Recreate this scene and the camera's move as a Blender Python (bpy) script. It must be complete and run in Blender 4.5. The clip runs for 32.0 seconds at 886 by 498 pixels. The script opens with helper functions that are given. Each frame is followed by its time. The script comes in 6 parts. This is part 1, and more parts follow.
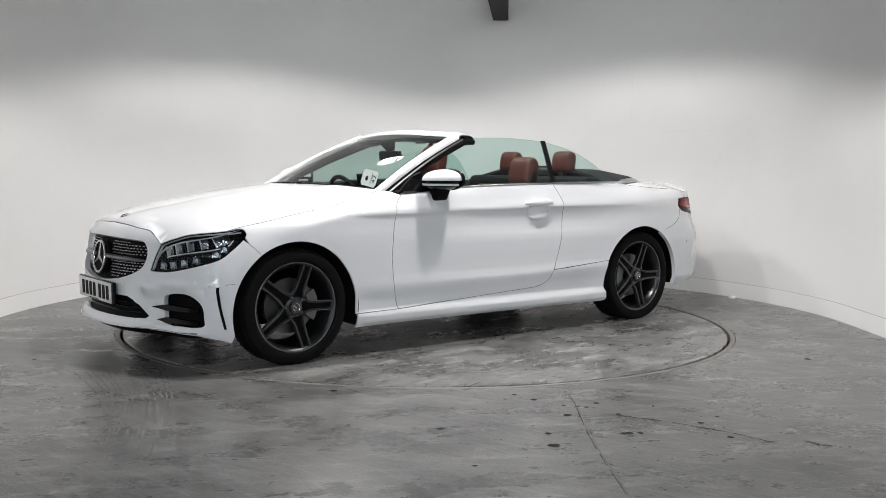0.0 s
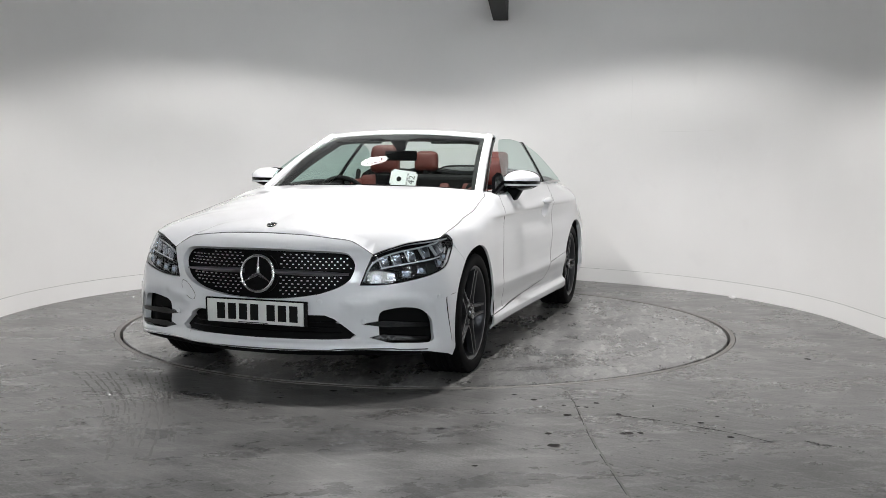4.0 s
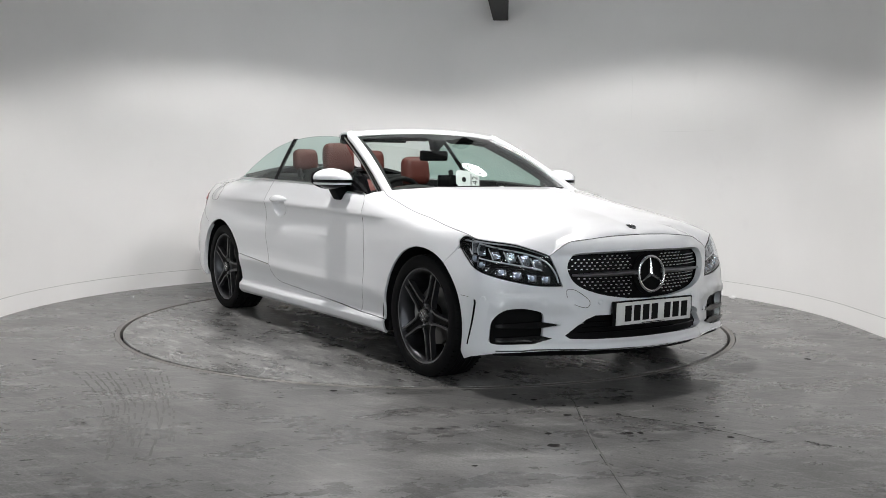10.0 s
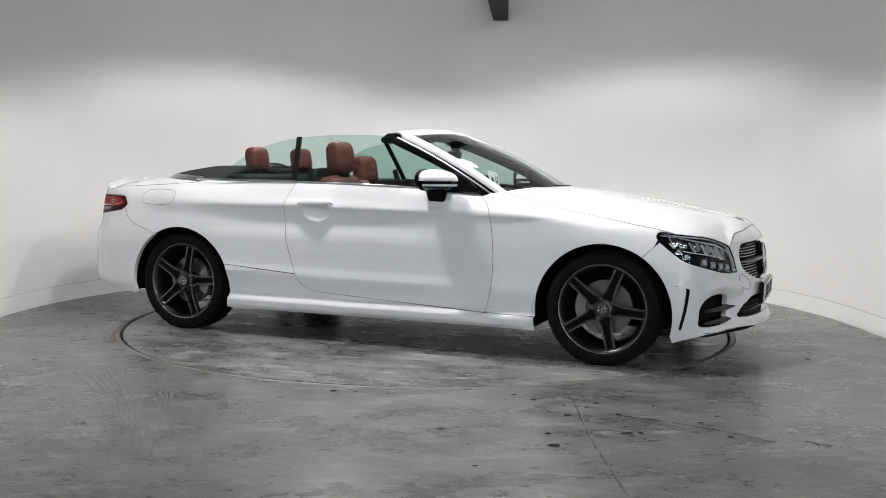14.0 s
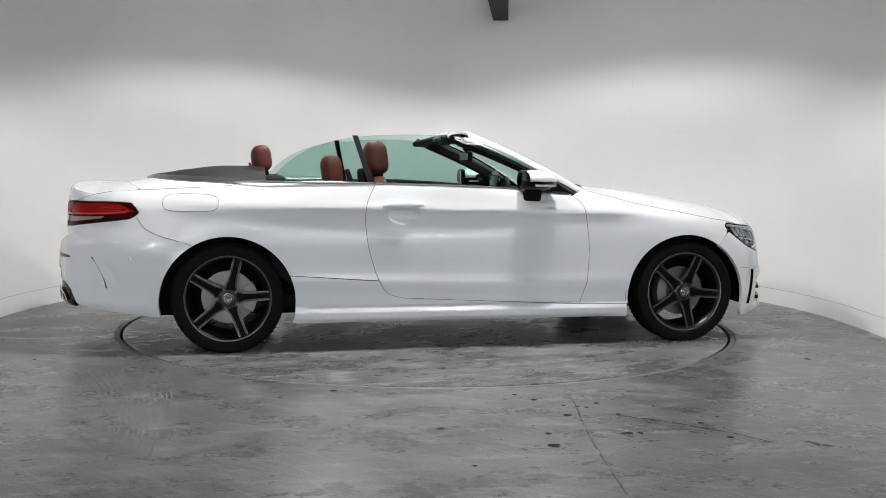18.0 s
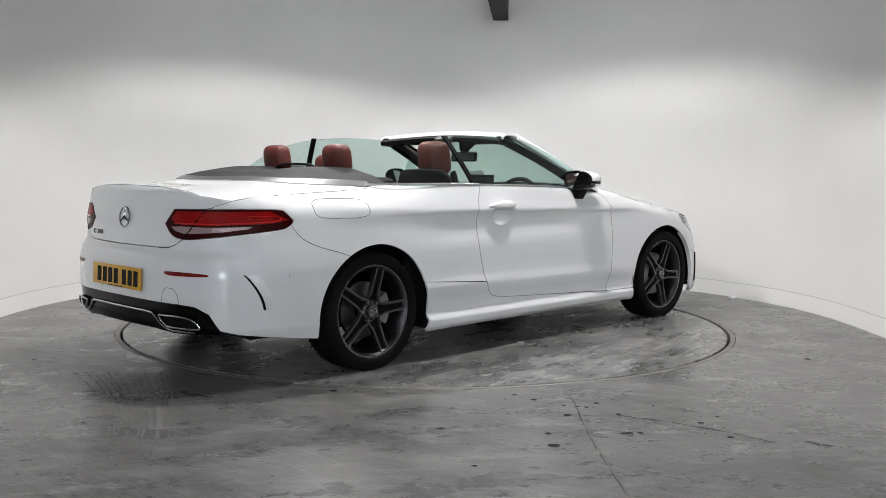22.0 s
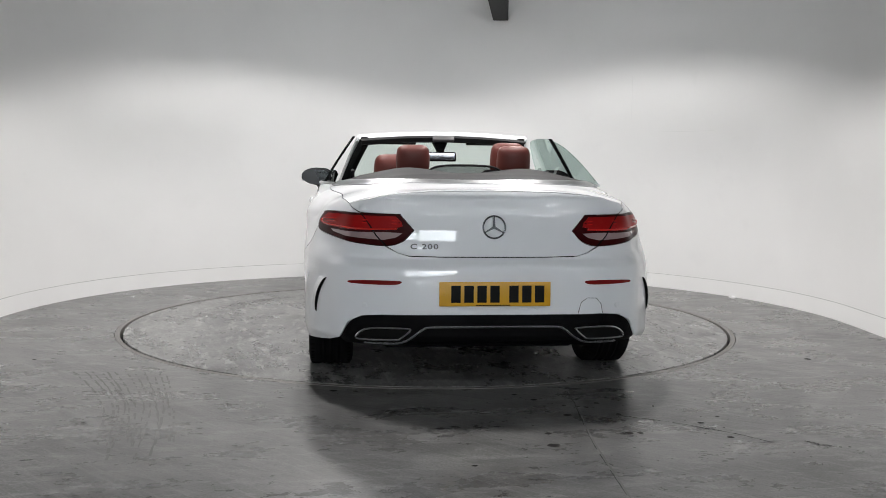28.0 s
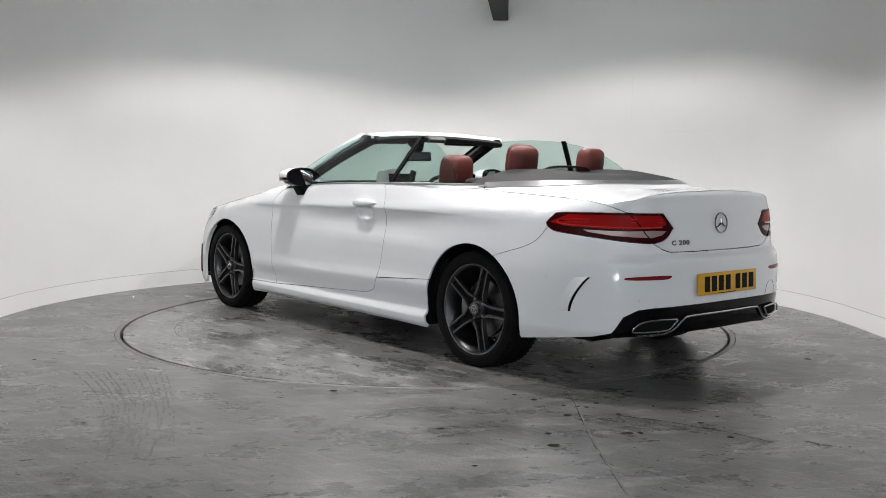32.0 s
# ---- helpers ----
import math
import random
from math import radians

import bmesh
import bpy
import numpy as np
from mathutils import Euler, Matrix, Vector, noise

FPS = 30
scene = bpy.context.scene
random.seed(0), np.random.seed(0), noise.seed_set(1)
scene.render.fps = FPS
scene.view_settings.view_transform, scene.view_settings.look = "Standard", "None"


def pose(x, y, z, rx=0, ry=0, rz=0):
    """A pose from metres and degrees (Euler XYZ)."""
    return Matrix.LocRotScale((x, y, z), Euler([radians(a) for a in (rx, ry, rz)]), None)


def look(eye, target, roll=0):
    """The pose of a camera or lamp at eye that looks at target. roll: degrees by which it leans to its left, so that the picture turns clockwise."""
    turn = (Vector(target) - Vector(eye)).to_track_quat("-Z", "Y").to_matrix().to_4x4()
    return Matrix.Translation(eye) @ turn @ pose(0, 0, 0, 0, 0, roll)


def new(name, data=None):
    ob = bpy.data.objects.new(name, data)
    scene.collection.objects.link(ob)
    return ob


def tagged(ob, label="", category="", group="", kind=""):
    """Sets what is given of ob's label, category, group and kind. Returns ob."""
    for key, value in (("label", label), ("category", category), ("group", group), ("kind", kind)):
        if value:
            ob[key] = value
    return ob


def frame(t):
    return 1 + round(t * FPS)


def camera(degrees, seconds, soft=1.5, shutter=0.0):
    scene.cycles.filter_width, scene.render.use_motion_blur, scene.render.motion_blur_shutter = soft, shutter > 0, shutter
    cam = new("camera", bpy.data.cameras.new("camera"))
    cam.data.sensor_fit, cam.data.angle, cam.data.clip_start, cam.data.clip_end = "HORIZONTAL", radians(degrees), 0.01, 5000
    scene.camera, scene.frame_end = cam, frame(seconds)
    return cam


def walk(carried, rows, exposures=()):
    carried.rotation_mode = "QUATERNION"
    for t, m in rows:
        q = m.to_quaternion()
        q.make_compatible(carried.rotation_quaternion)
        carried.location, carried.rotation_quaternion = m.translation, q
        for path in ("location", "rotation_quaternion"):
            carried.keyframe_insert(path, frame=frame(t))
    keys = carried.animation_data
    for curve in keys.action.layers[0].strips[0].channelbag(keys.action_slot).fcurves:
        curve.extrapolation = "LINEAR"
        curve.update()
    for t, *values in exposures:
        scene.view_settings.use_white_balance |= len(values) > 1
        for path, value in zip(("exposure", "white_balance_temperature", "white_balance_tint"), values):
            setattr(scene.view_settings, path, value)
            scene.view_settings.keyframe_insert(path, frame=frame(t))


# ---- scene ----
cam = camera(48.85, 32.0, soft=0.6)
VIEW = (Matrix.Translation((0.0, -6.829, 1.0937)) @ Euler((0, 0, radians(-0.9146))).to_matrix().to_4x4()
        @ Euler((radians(90 - 4.827), 0, 0)).to_matrix().to_4x4() @ pose(0, 0, 0, 0, 0, 0.589))
walk(cam, [(0.0, VIEW), (32.0, VIEW)])

# ---- light: four round lamps over the turntable, strip lights behind the camera ----
world = bpy.data.worlds.new("world")
scene.world = world
world.use_nodes = True
world.node_tree.nodes["Background"].inputs[0].default_value = (1.0, 0.99, 0.98, 1)
world.node_tree.nodes["Background"].inputs[1].default_value = 0.003
scene.view_settings.exposure = 0.0

LAMPS = [(-0.78, 0.98, 0.86), (0.92, 0.98, 0.76), (-0.78, -1.1, 1.32), (0.78, -1.1, 1.25)]
LAMP_Z = 2.95
LAMP_W = 166.0


def spot(x, y, z, watts, cone, blend, radius):
    data = bpy.data.lights.new("lamp_light", "SPOT")
    data.energy, data.spot_size, data.spot_blend, data.shadow_soft_size = watts, radians(cone), blend, radius
    data.color = (1.0, 0.966, 0.942)
    ob = new("lamp_light", data)
    ob.matrix_world = look((x, y, z), (x, y, 0))
    return ob


for lx, ly, share in LAMPS:
    spot(lx, ly, LAMP_Z - 0.03, LAMP_W * share, 133, 0.3, 0.09)

# the strip lights hang in rows across the hall
TUBES = [(x, y) for y in (-8.5, -11.5, -14.5, -18.0) for x in (-7.5, -4.5, -1.5, 1.5, 4.5, 7.5)]
TUBE_Z, TUBE_L = 4.0, 2.4

# ---- materials ----


def mat(name, color, rough=0.5, metal=0.0, coat=0.0, spec=0.5, emit=None, strength=0.0):
    m = bpy.data.materials.new(name)
    m.use_nodes = True
    b = m.node_tree.nodes["Principled BSDF"]
    b.inputs["Base Color"].default_value = (*color, 1)
    b.inputs["Roughness"].default_value = rough
    b.inputs["Metallic"].default_value = metal
    b.inputs["Coat Weight"].default_value = coat
    b.inputs["Coat Roughness"].default_value = 0.03
    b.inputs["Specular IOR Level"].default_value = spec
    if emit:
        b.inputs["Emission Color"].default_value = (*emit, 1)
        b.inputs["Emission Strength"].default_value = strength
    return m


def nodes_of(m):
    t = m.node_tree
    return t, t.nodes, t.links, t.nodes["Principled BSDF"]


def noise_tex(t, scale, detail=6, rough=0.6, vec=None, stretch=None, turn=0.35):
    n = t.nodes.new("ShaderNodeTexNoise")
    n.inputs["Scale"].default_value, n.inputs["Detail"].default_value, n.inputs["Roughness"].default_value = scale, detail, rough
    if vec is not None:
        if stretch:
            mp = t.nodes.new("ShaderNodeMapping")
            mp.vector_type = "TEXTURE"
            mp.inputs["Scale"].default_value = tuple(1 / v for v in stretch)
            mp.inputs["Rotation"].default_value = (0, 0, turn)
            t.links.new(vec, mp.inputs["Vector"])
            vec = mp.outputs["Vector"]
        t.links.new(vec, n.inputs["Vector"])
    return n.outputs["Fac"]


def ramp(t, fac, stops):
    r = t.nodes.new("ShaderNodeValToRGB")
    while len(r.color_ramp.elements) < len(stops):
        r.color_ramp.elements.new(0.5)
    for e, (p, c) in zip(r.color_ramp.elements, stops):
        e.position, e.color = p, (*c, 1) if len(c) == 3 else c
    t.links.new(fac, r.inputs["Fac"])
    return r.outputs["Color"]


def mix(t, fac, a, b, kind="MIX"):
    n = t.nodes.new("ShaderNodeMix")
    n.data_type, n.blend_type = "RGBA", kind
    for sock, v in ((n.inputs[0], fac), (n.inputs[6], a), (n.inputs[7], b)):
        if isinstance(v, (int, float)):
            sock.default_value = v
        elif isinstance(v, tuple):
            sock.default_value = (*v, 1)
        else:
            t.links.new(v, sock)
    return n.outputs[2]


def bump(t, height, strength, dist=0.002):
    n = t.nodes.new("ShaderNodeBump")
    n.inputs["Strength"].default_value, n.inputs["Distance"].default_value = strength, dist
    t.links.new(height, n.inputs["Height"])
    t.links.new(n.outputs["Normal"], t.nodes["Principled BSDF"].inputs["Normal"])


def concrete(name, base, light, offset, patchy, trow, sweep):
    """Power-floated grey concrete with blotches, trowel sweeps and scuffs."""
    m = mat(name, base, 0.5)
    t, n, l, b = nodes_of(m)
    co = n.new("ShaderNodeTexCoord").outputs["Object"]
    mp = n.new("ShaderNodeMapping")
    mp.inputs["Location"].default_value = offset
    l.new(co, mp.inputs["Vector"])
    vec = mp.outputs["Vector"]
    dark, deep = tuple(0.5 * v for v in base), tuple(0.3 * v for v in base)
    big = noise_tex(t, 0.55, 4, 0.55, vec)
    cloud = noise_tex(t, 2.4, 11, 0.72, vec, (0.8, 1.3, 1), 0.2)
    patch = noise_tex(t, 1.7, 9, 0.68, vec, (0.75, 1.5, 1), -0.4)
    fleck = noise_tex(t, 9.0, 8, 0.7, vec, (0.5, 1.5, 1), 0.1)
    pit = noise_tex(t, 15.0, 9, 0.75, vec, (0.7, 1.3, 1), -0.2)
    trowel = noise_tex(t, 26.0, 5, 0.68, vec, (0.05, 1.5, 1), trow)
    trowel2 = noise_tex(t, 24.0, 3, 0.6, vec, (0.07, 1.5, 1), trow + 0.3)
    fine = noise_tex(t, 110, 4, 0.7, vec)
    c = ramp(t, big, [(0.34, tuple(0.82 * v for v in base)), (0.66, tuple(1.12 * v for v in base))])
    c = mix(t, ramp(t, cloud, [(0.45, (0, 0, 0)), (0.60, (patchy,) * 3)]), c, light)
    c = mix(t, ramp(t, patch, [(0.46, (0, 0, 0)), (0.62, (patchy,) * 3)]), c, dark)
    c = mix(t, ramp(t, pit, [(0.52, (0, 0, 0)), (0.62, (0.75 * patchy,) * 3)]), c, deep)
    c = mix(t, ramp(t, trowel, [(0.52, (0, 0, 0)), (0.62, (sweep,) * 3)]), c, light)
    c = mix(t, ramp(t, trowel2, [(0.55, (0, 0, 0)), (0.64, (sweep,) * 3)]), c, dark)
    c = mix(t, ramp(t, fleck, [(0.53, (0, 0, 0)), (0.62, (0.85 * patchy,) * 3)]), c, tuple(1.3 * v for v in light))
    speck = noise_tex(t, 42.0, 3, 0.6, vec, (0.8, 1.2, 1), 0.5)
    c = mix(t, ramp(t, speck, [(0.60, (0, 0, 0)), (0.66, (0.45,) * 3)]), c, deep)
    c = mix(t, ramp(t, speck, [(0.34, (0.35,) * 3), (0.40, (0, 0, 0))]), c, light)
    c = mix(t, 0.75, c, ramp(t, fine, [(0.3, (0.2,) * 3), (0.7, (0.8,) * 3)]), "OVERLAY")
    l.new(c, b.inputs["Base Color"])
    l.new(ramp(t, cloud, [(0.40, (0.24,) * 3), (0.62, (0.38,) * 3)]), b.inputs["Roughness"])
    b.inputs["Specular IOR Level"].default_value = 0.36
    bump(t, fine, 0.10)
    return m


M_floor = concrete("concrete_floor", (0.116, 0.115, 0.1135), (0.212, 0.21, 0.207), (3, 7, 0), 0.62, -0.8, 0.5)
M_disc = concrete("turntable_concrete", (0.134, 0.134, 0.1315), (0.30, 0.298, 0.294), (9, 1, 0), 0.80, 0.3, 0.2)
M_steel = mat("edge_steel", (0.23, 0.22, 0.21), 0.5, 0.6)
M_gap = mat("dark_gap", (0.008, 0.008, 0.008), 0.9, spec=0.05)


def plaster(name, color):
    m = mat(name, color, 0.75)
    t, n, l, b = nodes_of(m)
    co = n.new("ShaderNodeTexCoord").outputs["Object"]
    big = noise_tex(t, 0.7, 4, 0.5, co)
    smear = noise_tex(t, 2.5, 6, 0.65, co)
    c = mix(t, ramp(t, big, [(0.35, (0, 0, 0)), (0.7, (1, 1, 1))]), color, tuple(0.93 * v for v in color))
    c = mix(t, ramp(t, smear, [(0.6, (0, 0, 0)), (0.8, (0.5, 0.5, 0.5))]), c, tuple(0.9 * v for v in color))
    l.new(c, b.inputs["Base Color"])
    bump(t, noise_tex(t, 40, 4, 0.6, co), 0.06)
    return m


M_wall = plaster("wall_paint", (0.763, 0.762, 0.757))
M_skirt = plaster("skirting_paint", (0.778, 0.777, 0.772))
M_ceil = plaster("ceiling_paint", (0.16, 0.16, 0.16))
M_beam = mat("black_steel_beam", (0.008, 0.008, 0.008), 0.6, spec=0.15)
M_back = plaster("rear_wall_paint", (0.6, 0.61, 0.62))
M_day = mat("daylight_pane", (0.8, 0.8, 0.8), 0.5, emit=(0.9, 0.96, 1.0), strength=15)
M_lampglow = mat("lamp_glow", (1, 1, 1), 0.5, emit=(1.0, 0.98, 0.95), strength=10)
M_tube = mat("tube_glow", (1, 1, 1), 0.5, emit=(0.93, 0.97, 1.0), strength=29)
M_paint = mat("white_car_paint", (0.75, 0.762, 0.785), 0.35, 0.0, 1.0, 0.2)
M_gloss = mat("gloss_black", (0.004, 0.004, 0.0045), 0.15, 0.0, 0.0, 0.2)
M_plastic = mat("black_plastic", (0.0035, 0.0035, 0.0038), 0.6, spec=0.08)
M_rubber = mat("tyre_rubber", (0.0065, 0.0065, 0.007), 0.7, spec=0.08)
M_rim = mat("dark_grey_alloy", (0.042, 0.043, 0.047), 0.34, 0.6, 0.3)
M_rimcut = mat("machined_alloy", (0.15, 0.15, 0.157), 0.32, 0.6)
M_barrel = mat("grey_barrel_alloy", (0.055, 0.056, 0.061), 0.30, 0.9)
M_emblem = mat("brushed_chrome", (0.62, 0.63, 0.65), 0.26, 1.0)
M_stud = mat("bright_stud_metal", (0.85, 0.86, 0.88), 0.32, 1.0)
M_chrome = mat("chrome", (0.75, 0.76, 0.78), 0.08, 1.0)
M_satin = mat("satin_aluminium", (0.55, 0.56, 0.57), 0.28, 1.0)
M_disc_brake = mat("brake_disc", (0.16, 0.16, 0.16), 0.4, 1.0)
M_leather = mat("red_brown_leather", (0.088, 0.020, 0.0155), 0.5, spec=0.3)
M_dark = mat("dark_interior", (0.005, 0.005, 0.0055), 0.65, spec=0.15)
M_fabric = mat("grey_black_fabric", (0.014, 0.014, 0.0155), 0.7, spec=0.2)
M_red = mat("red_lens", (0.26, 0.004, 0.004), 0.3, 0.0, 0.0, 0.08)
M_darkred = mat("dark_red_lens", (0.03, 0.0012, 0.0015), 0.3, 0.0, 0.0, 0.06)
M_clear = mat("clear_lens_block", (0.33, 0.235, 0.235), 0.2, 0.2, 0.3)
# seat leather darkened by the shade of the headrest recess
M_recess_leather = mat("recess_shade_leather", (0.05, 0.014, 0.011), 0.5)
M_platew = mat("white_plate", (0.72, 0.72, 0.70), 0.35)
M_platey = mat("yellow_plate", (0.62, 0.33, 0.012), 0.35)
M_ink = mat("black_ink", (0.008, 0.008, 0.008), 0.6, spec=0.1)
M_card = mat("white_card", (0.8, 0.8, 0.8), 0.5)
M_ledblock = mat("lamp_reflector", (0.30, 0.32, 0.35), 0.10, 1.0)
M_led = mat("lamp_silver", (0.72, 0.74, 0.77), 0.2, 0.35, 0.5)


def glass(name, color, mirror=0.07):
    m = bpy.data.materials.new(name)
    m.use_nodes = True
    t = m.node_tree
    t.nodes.clear()
    out = t.nodes.new("ShaderNodeOutputMaterial")
    tr = t.nodes.new("ShaderNodeBsdfTransparent")
    gl = t.nodes.new("ShaderNodeBsdfGlossy")
    gl.inputs["Roughness"].default_value = 0.02
    tr.inputs["Color"].default_value = (*color, 1)
    lw = t.nodes.new("ShaderNodeLayerWeight")
    lw.inputs["Blend"].default_value = 0.5
    pw = t.nodes.new("ShaderNodeMath")
    pw.operation = "POWER"
    pw.inputs[1].default_value = 5.0
    t.links.new(lw.outputs["Facing"], pw.inputs[0])
    fr = t.nodes.new("ShaderNodeMath")
    fr.operation = "MULTIPLY_ADD"
    fr.inputs[1].default_value, fr.inputs[2].default_value = 0.95, mirror
    t.links.new(pw.outputs[0], fr.inputs[0])
    mx = t.nodes.new("ShaderNodeMixShader")
    t.links.new(fr.outputs[0], mx.inputs[0])
    t.links.new(tr.outputs[0], mx.inputs[1])
    t.links.new(gl.outputs[0], mx.inputs[2])
    t.links.new(mx.outputs[0], out.inputs[0])
    return m


M_glass = glass("side_glass", (0.65, 0.81, 0.765))
M_screen = glass("windscreen_glass", (0.80, 0.90, 0.86))
M_lens = glass("lamp_lens", (0.93, 0.95, 0.97), 0.04)
M_rimdark = mat("dark_satin_metal", (0.15, 0.15, 0.155), 0.25, 0.9)
M_lens_glass = mat("projector_lens", (0.35, 0.42, 0.5), 0.05, 0.2, 1.0)
M_caliper = mat("caliper_grey", (0.22, 0.22, 0.225), 0.45, 0.5)
M_reflector = mat("red_reflector", (0.16, 0.004, 0.004), 0.25, 0.0, 0.0, 0.3)
M_redglow = mat("red_light_bar", (0.55, 0.02, 0.015), 0.2, 0.0, 1.0)
M_gloss2 = mat("black_trim", (0.003, 0.003, 0.0035), 0.14, 0.0, 0.0, 0.1)
M_trim = mat("satin_trim", (0.40, 0.41, 0.42), 0.3, 1.0)
M_darkchrome = mat("dark_chrome", (0.30, 0.31, 0.33), 0.15, 1.0)
M_badge = mat("dark_grey_badge", (0.10, 0.10, 0.107), 0.4, 0.5)
M_dimmed = mat("dimmed_mirror_glass", (0.07, 0.072, 0.078), 0.03, 1.0)
M_mirror = mat("mirror_glass", (0.30, 0.32, 0.33), 0.02, 1.0)
M_meshnet = glass("black_mesh", (0.35, 0.35, 0.36), 0.02)
M_console = mat("console_grey", (0.045, 0.045, 0.047), 0.5)
M_card2 = mat("white_housing", (0.7, 0.7, 0.7), 0.5)
M_spot = mat("oil_black", (0.012, 0.011, 0.011), 0.8, spec=0.1)
M_joint = mat("joint_filler", (0.185, 0.183, 0.179), 0.85, spec=0.2)
M_seam = mat("shut_line_grey", (0.03, 0.03, 0.032), 0.9, spec=0.05)
M_louvre = mat("satin_grey_bar", (0.20, 0.20, 0.21), 0.35, 0.8)
M_grime = mat("skirting_grime", (0.40, 0.40, 0.39), 0.8)
M_joint_wall = mat("plaster_joint", (0.68, 0.68, 0.67), 0.8)
M_scuff = mat("pale_scuff", (0.175, 0.173, 0.17), 0.8, spec=0.2)

# ---- mesh tools ----


def mesh_of(name, verts, faces, material, smooth=True, normals=None):
    me = bpy.data.meshes.new(name)
    me.from_pydata([tuple(v) for v in verts], [], faces)
    me.update()
    if smooth:
        me.polygons.foreach_set("use_smooth", [True] * len(me.polygons))
    if normals is not None:
        me.normals_split_custom_set_from_vertices([tuple(n) for n in normals])
    me.materials.append(material)
    return me


def put(name, me, parent=None, label=""):
    ob = new(name, me)
    if parent is not None:
        ob.parent = parent
    return tagged(ob, label)


def part(name, bm, material, parent, label="", smooth=False, angle=35):
    """Links a bmesh as one mesh object under a thing or a part."""
    me = bpy.data.meshes.new(name)
    bm.normal_update()
    bm.to_mesh(me)
    bm.free()
    me.materials.append(material)
    if smooth:
        me.polygons.foreach_set("use_smooth", [True] * len(me.polygons))
        me.set_sharp_from_angle(angle=radians(angle))
    return put(name, me, parent, label)


def thing(name, label, category, m=None, group="", kind=""):
    ob = new(name)
    if m is not None:
        ob.matrix_world = m
    return tagged(ob, label, category, group, kind)


def box(bm, x0, x1, y0, y1, z0, z1, bev=0.0, seg=2, m=None):
    r = bmesh.ops.create_cube(bm, size=1)
    vs = r["verts"]
    bmesh.ops.scale(bm, vec=(x1 - x0, y1 - y0, z1 - z0), verts=vs)
    bmesh.ops.translate(bm, vec=((x0 + x1) / 2, (y0 + y1) / 2, (z0 + z1) / 2), verts=vs)
    if bev > 0:
        es = list({e for v in vs for e in v.link_edges})
        r2 = bmesh.ops.bevel(bm, geom=es, offset=bev, segments=seg, profile=0.5, affect="EDGES")
        vs = list({v for f in r2["faces"] for v in f.verts} | {v for v in vs if v.is_valid})
    if m is not None:
        bmesh.ops.transform(bm, matrix=m, verts=vs)
    return vs


def lathe(profile, n=48, axis="y"):
    """A surface of revolution round y (or z) from (radius, along) pairs."""
    vs, fs = [], []
    k = len(profile)
    for i in range(n):
        a = 2 * math.pi * i / n
        for r, d in profile:
            vs.append((r * math.cos(a), d, r * math.sin(a)) if axis == "y" else (r * math.cos(a), r * math.sin(a), d))
    for i in range(n):
        j = (i + 1) % n
        for q in range(k - 1):
            fs.append((i * k + q, i * k + q + 1, j * k + q + 1, j * k + q))
    return vs, fs


def lathe_bm(profile, n=48, axis="y"):
    bm = bmesh.new()
    vs, fs = lathe(profile, n, axis)
    bv = [bm.verts.new(v) for v in vs]
    for f in fs:
        bm.faces.new([bv[i] for i in f])
    bmesh.ops.remove_doubles(bm, verts=bm.verts, dist=1e-5)
    bmesh.ops.recalc_face_normals(bm, faces=bm.faces)
    return bm


def tube_bm(points, radius, n=8, flat=1.0, closed=False):
    """A round bar along points (radius may be a list)."""
    pts = [Vector(p) for p in points]
    k = len(pts)
    bm = bmesh.new()
    rings = []
    for i, p in enumerate(pts):
        a = pts[(i - 1) % k] if (closed or i > 0) else p
        b = pts[(i + 1) % k] if (closed or i < k - 1) else p
        d = (b - a).normalized()
        u = d.cross(Vector((0, 0, 1)))
        u = u.normalized() if u.length > 1e-4 else Vector((1, 0, 0))
        w = u.cross(d)
        r = radius[i] if isinstance(radius, (list, tuple)) else radius
        rings.append([bm.verts.new(p + u * r * math.cos(2 * math.pi * q / n) + w * r * flat * math.sin(2 * math.pi * q / n)) for q in range(n)])
    for i in range(k if closed else k - 1):
        A, B = rings[i], rings[(i + 1) % k]
        for q in range(n):
            bm.faces.new((A[q], A[(q + 1) % n], B[(q + 1) % n], B[q]))
    if not closed:
        bm.faces.new(rings[0][::-1])
        bm.faces.new(rings[-1])
    bmesh.ops.recalc_face_normals(bm, faces=bm.faces)
    return bm


def pchip(pairs):
    """A smooth curve through (x, y) pairs that never overshoots."""
    xs, ys = np.array([p[0] for p in pairs], float), np.array([p[1] for p in pairs], float)
    if xs[0] > xs[-1]:
        xs, ys = xs[::-1], ys[::-1]
    h, d = np.diff(xs), np.diff(ys) / np.diff(xs)
    m = np.zeros(len(xs))
    for i in range(1, len(xs) - 1):
        if d[i - 1] * d[i] > 0:
            w1, w2 = 2 * h[i] + h[i - 1], h[i] + 2 * h[i - 1]
            m[i] = (w1 + w2) / (w1 / d[i - 1] + w2 / d[i])
    m[0], m[-1] = d[0], d[-1]

    def f(x):
        x = np.clip(x, xs[0], xs[-1])
        i = min(max(int(np.searchsorted(xs, x)) - 1, 0), len(xs) - 2)
        t = (x - xs[i]) / h[i]
        return float((1 + 2 * t) * (1 - t) ** 2 * ys[i] + t * (1 - t) ** 2 * h[i] * m[i] + t * t * (3 - 2 * t) * ys[i + 1] + t * t * (t - 1) * h[i] * m[i + 1])
    return f


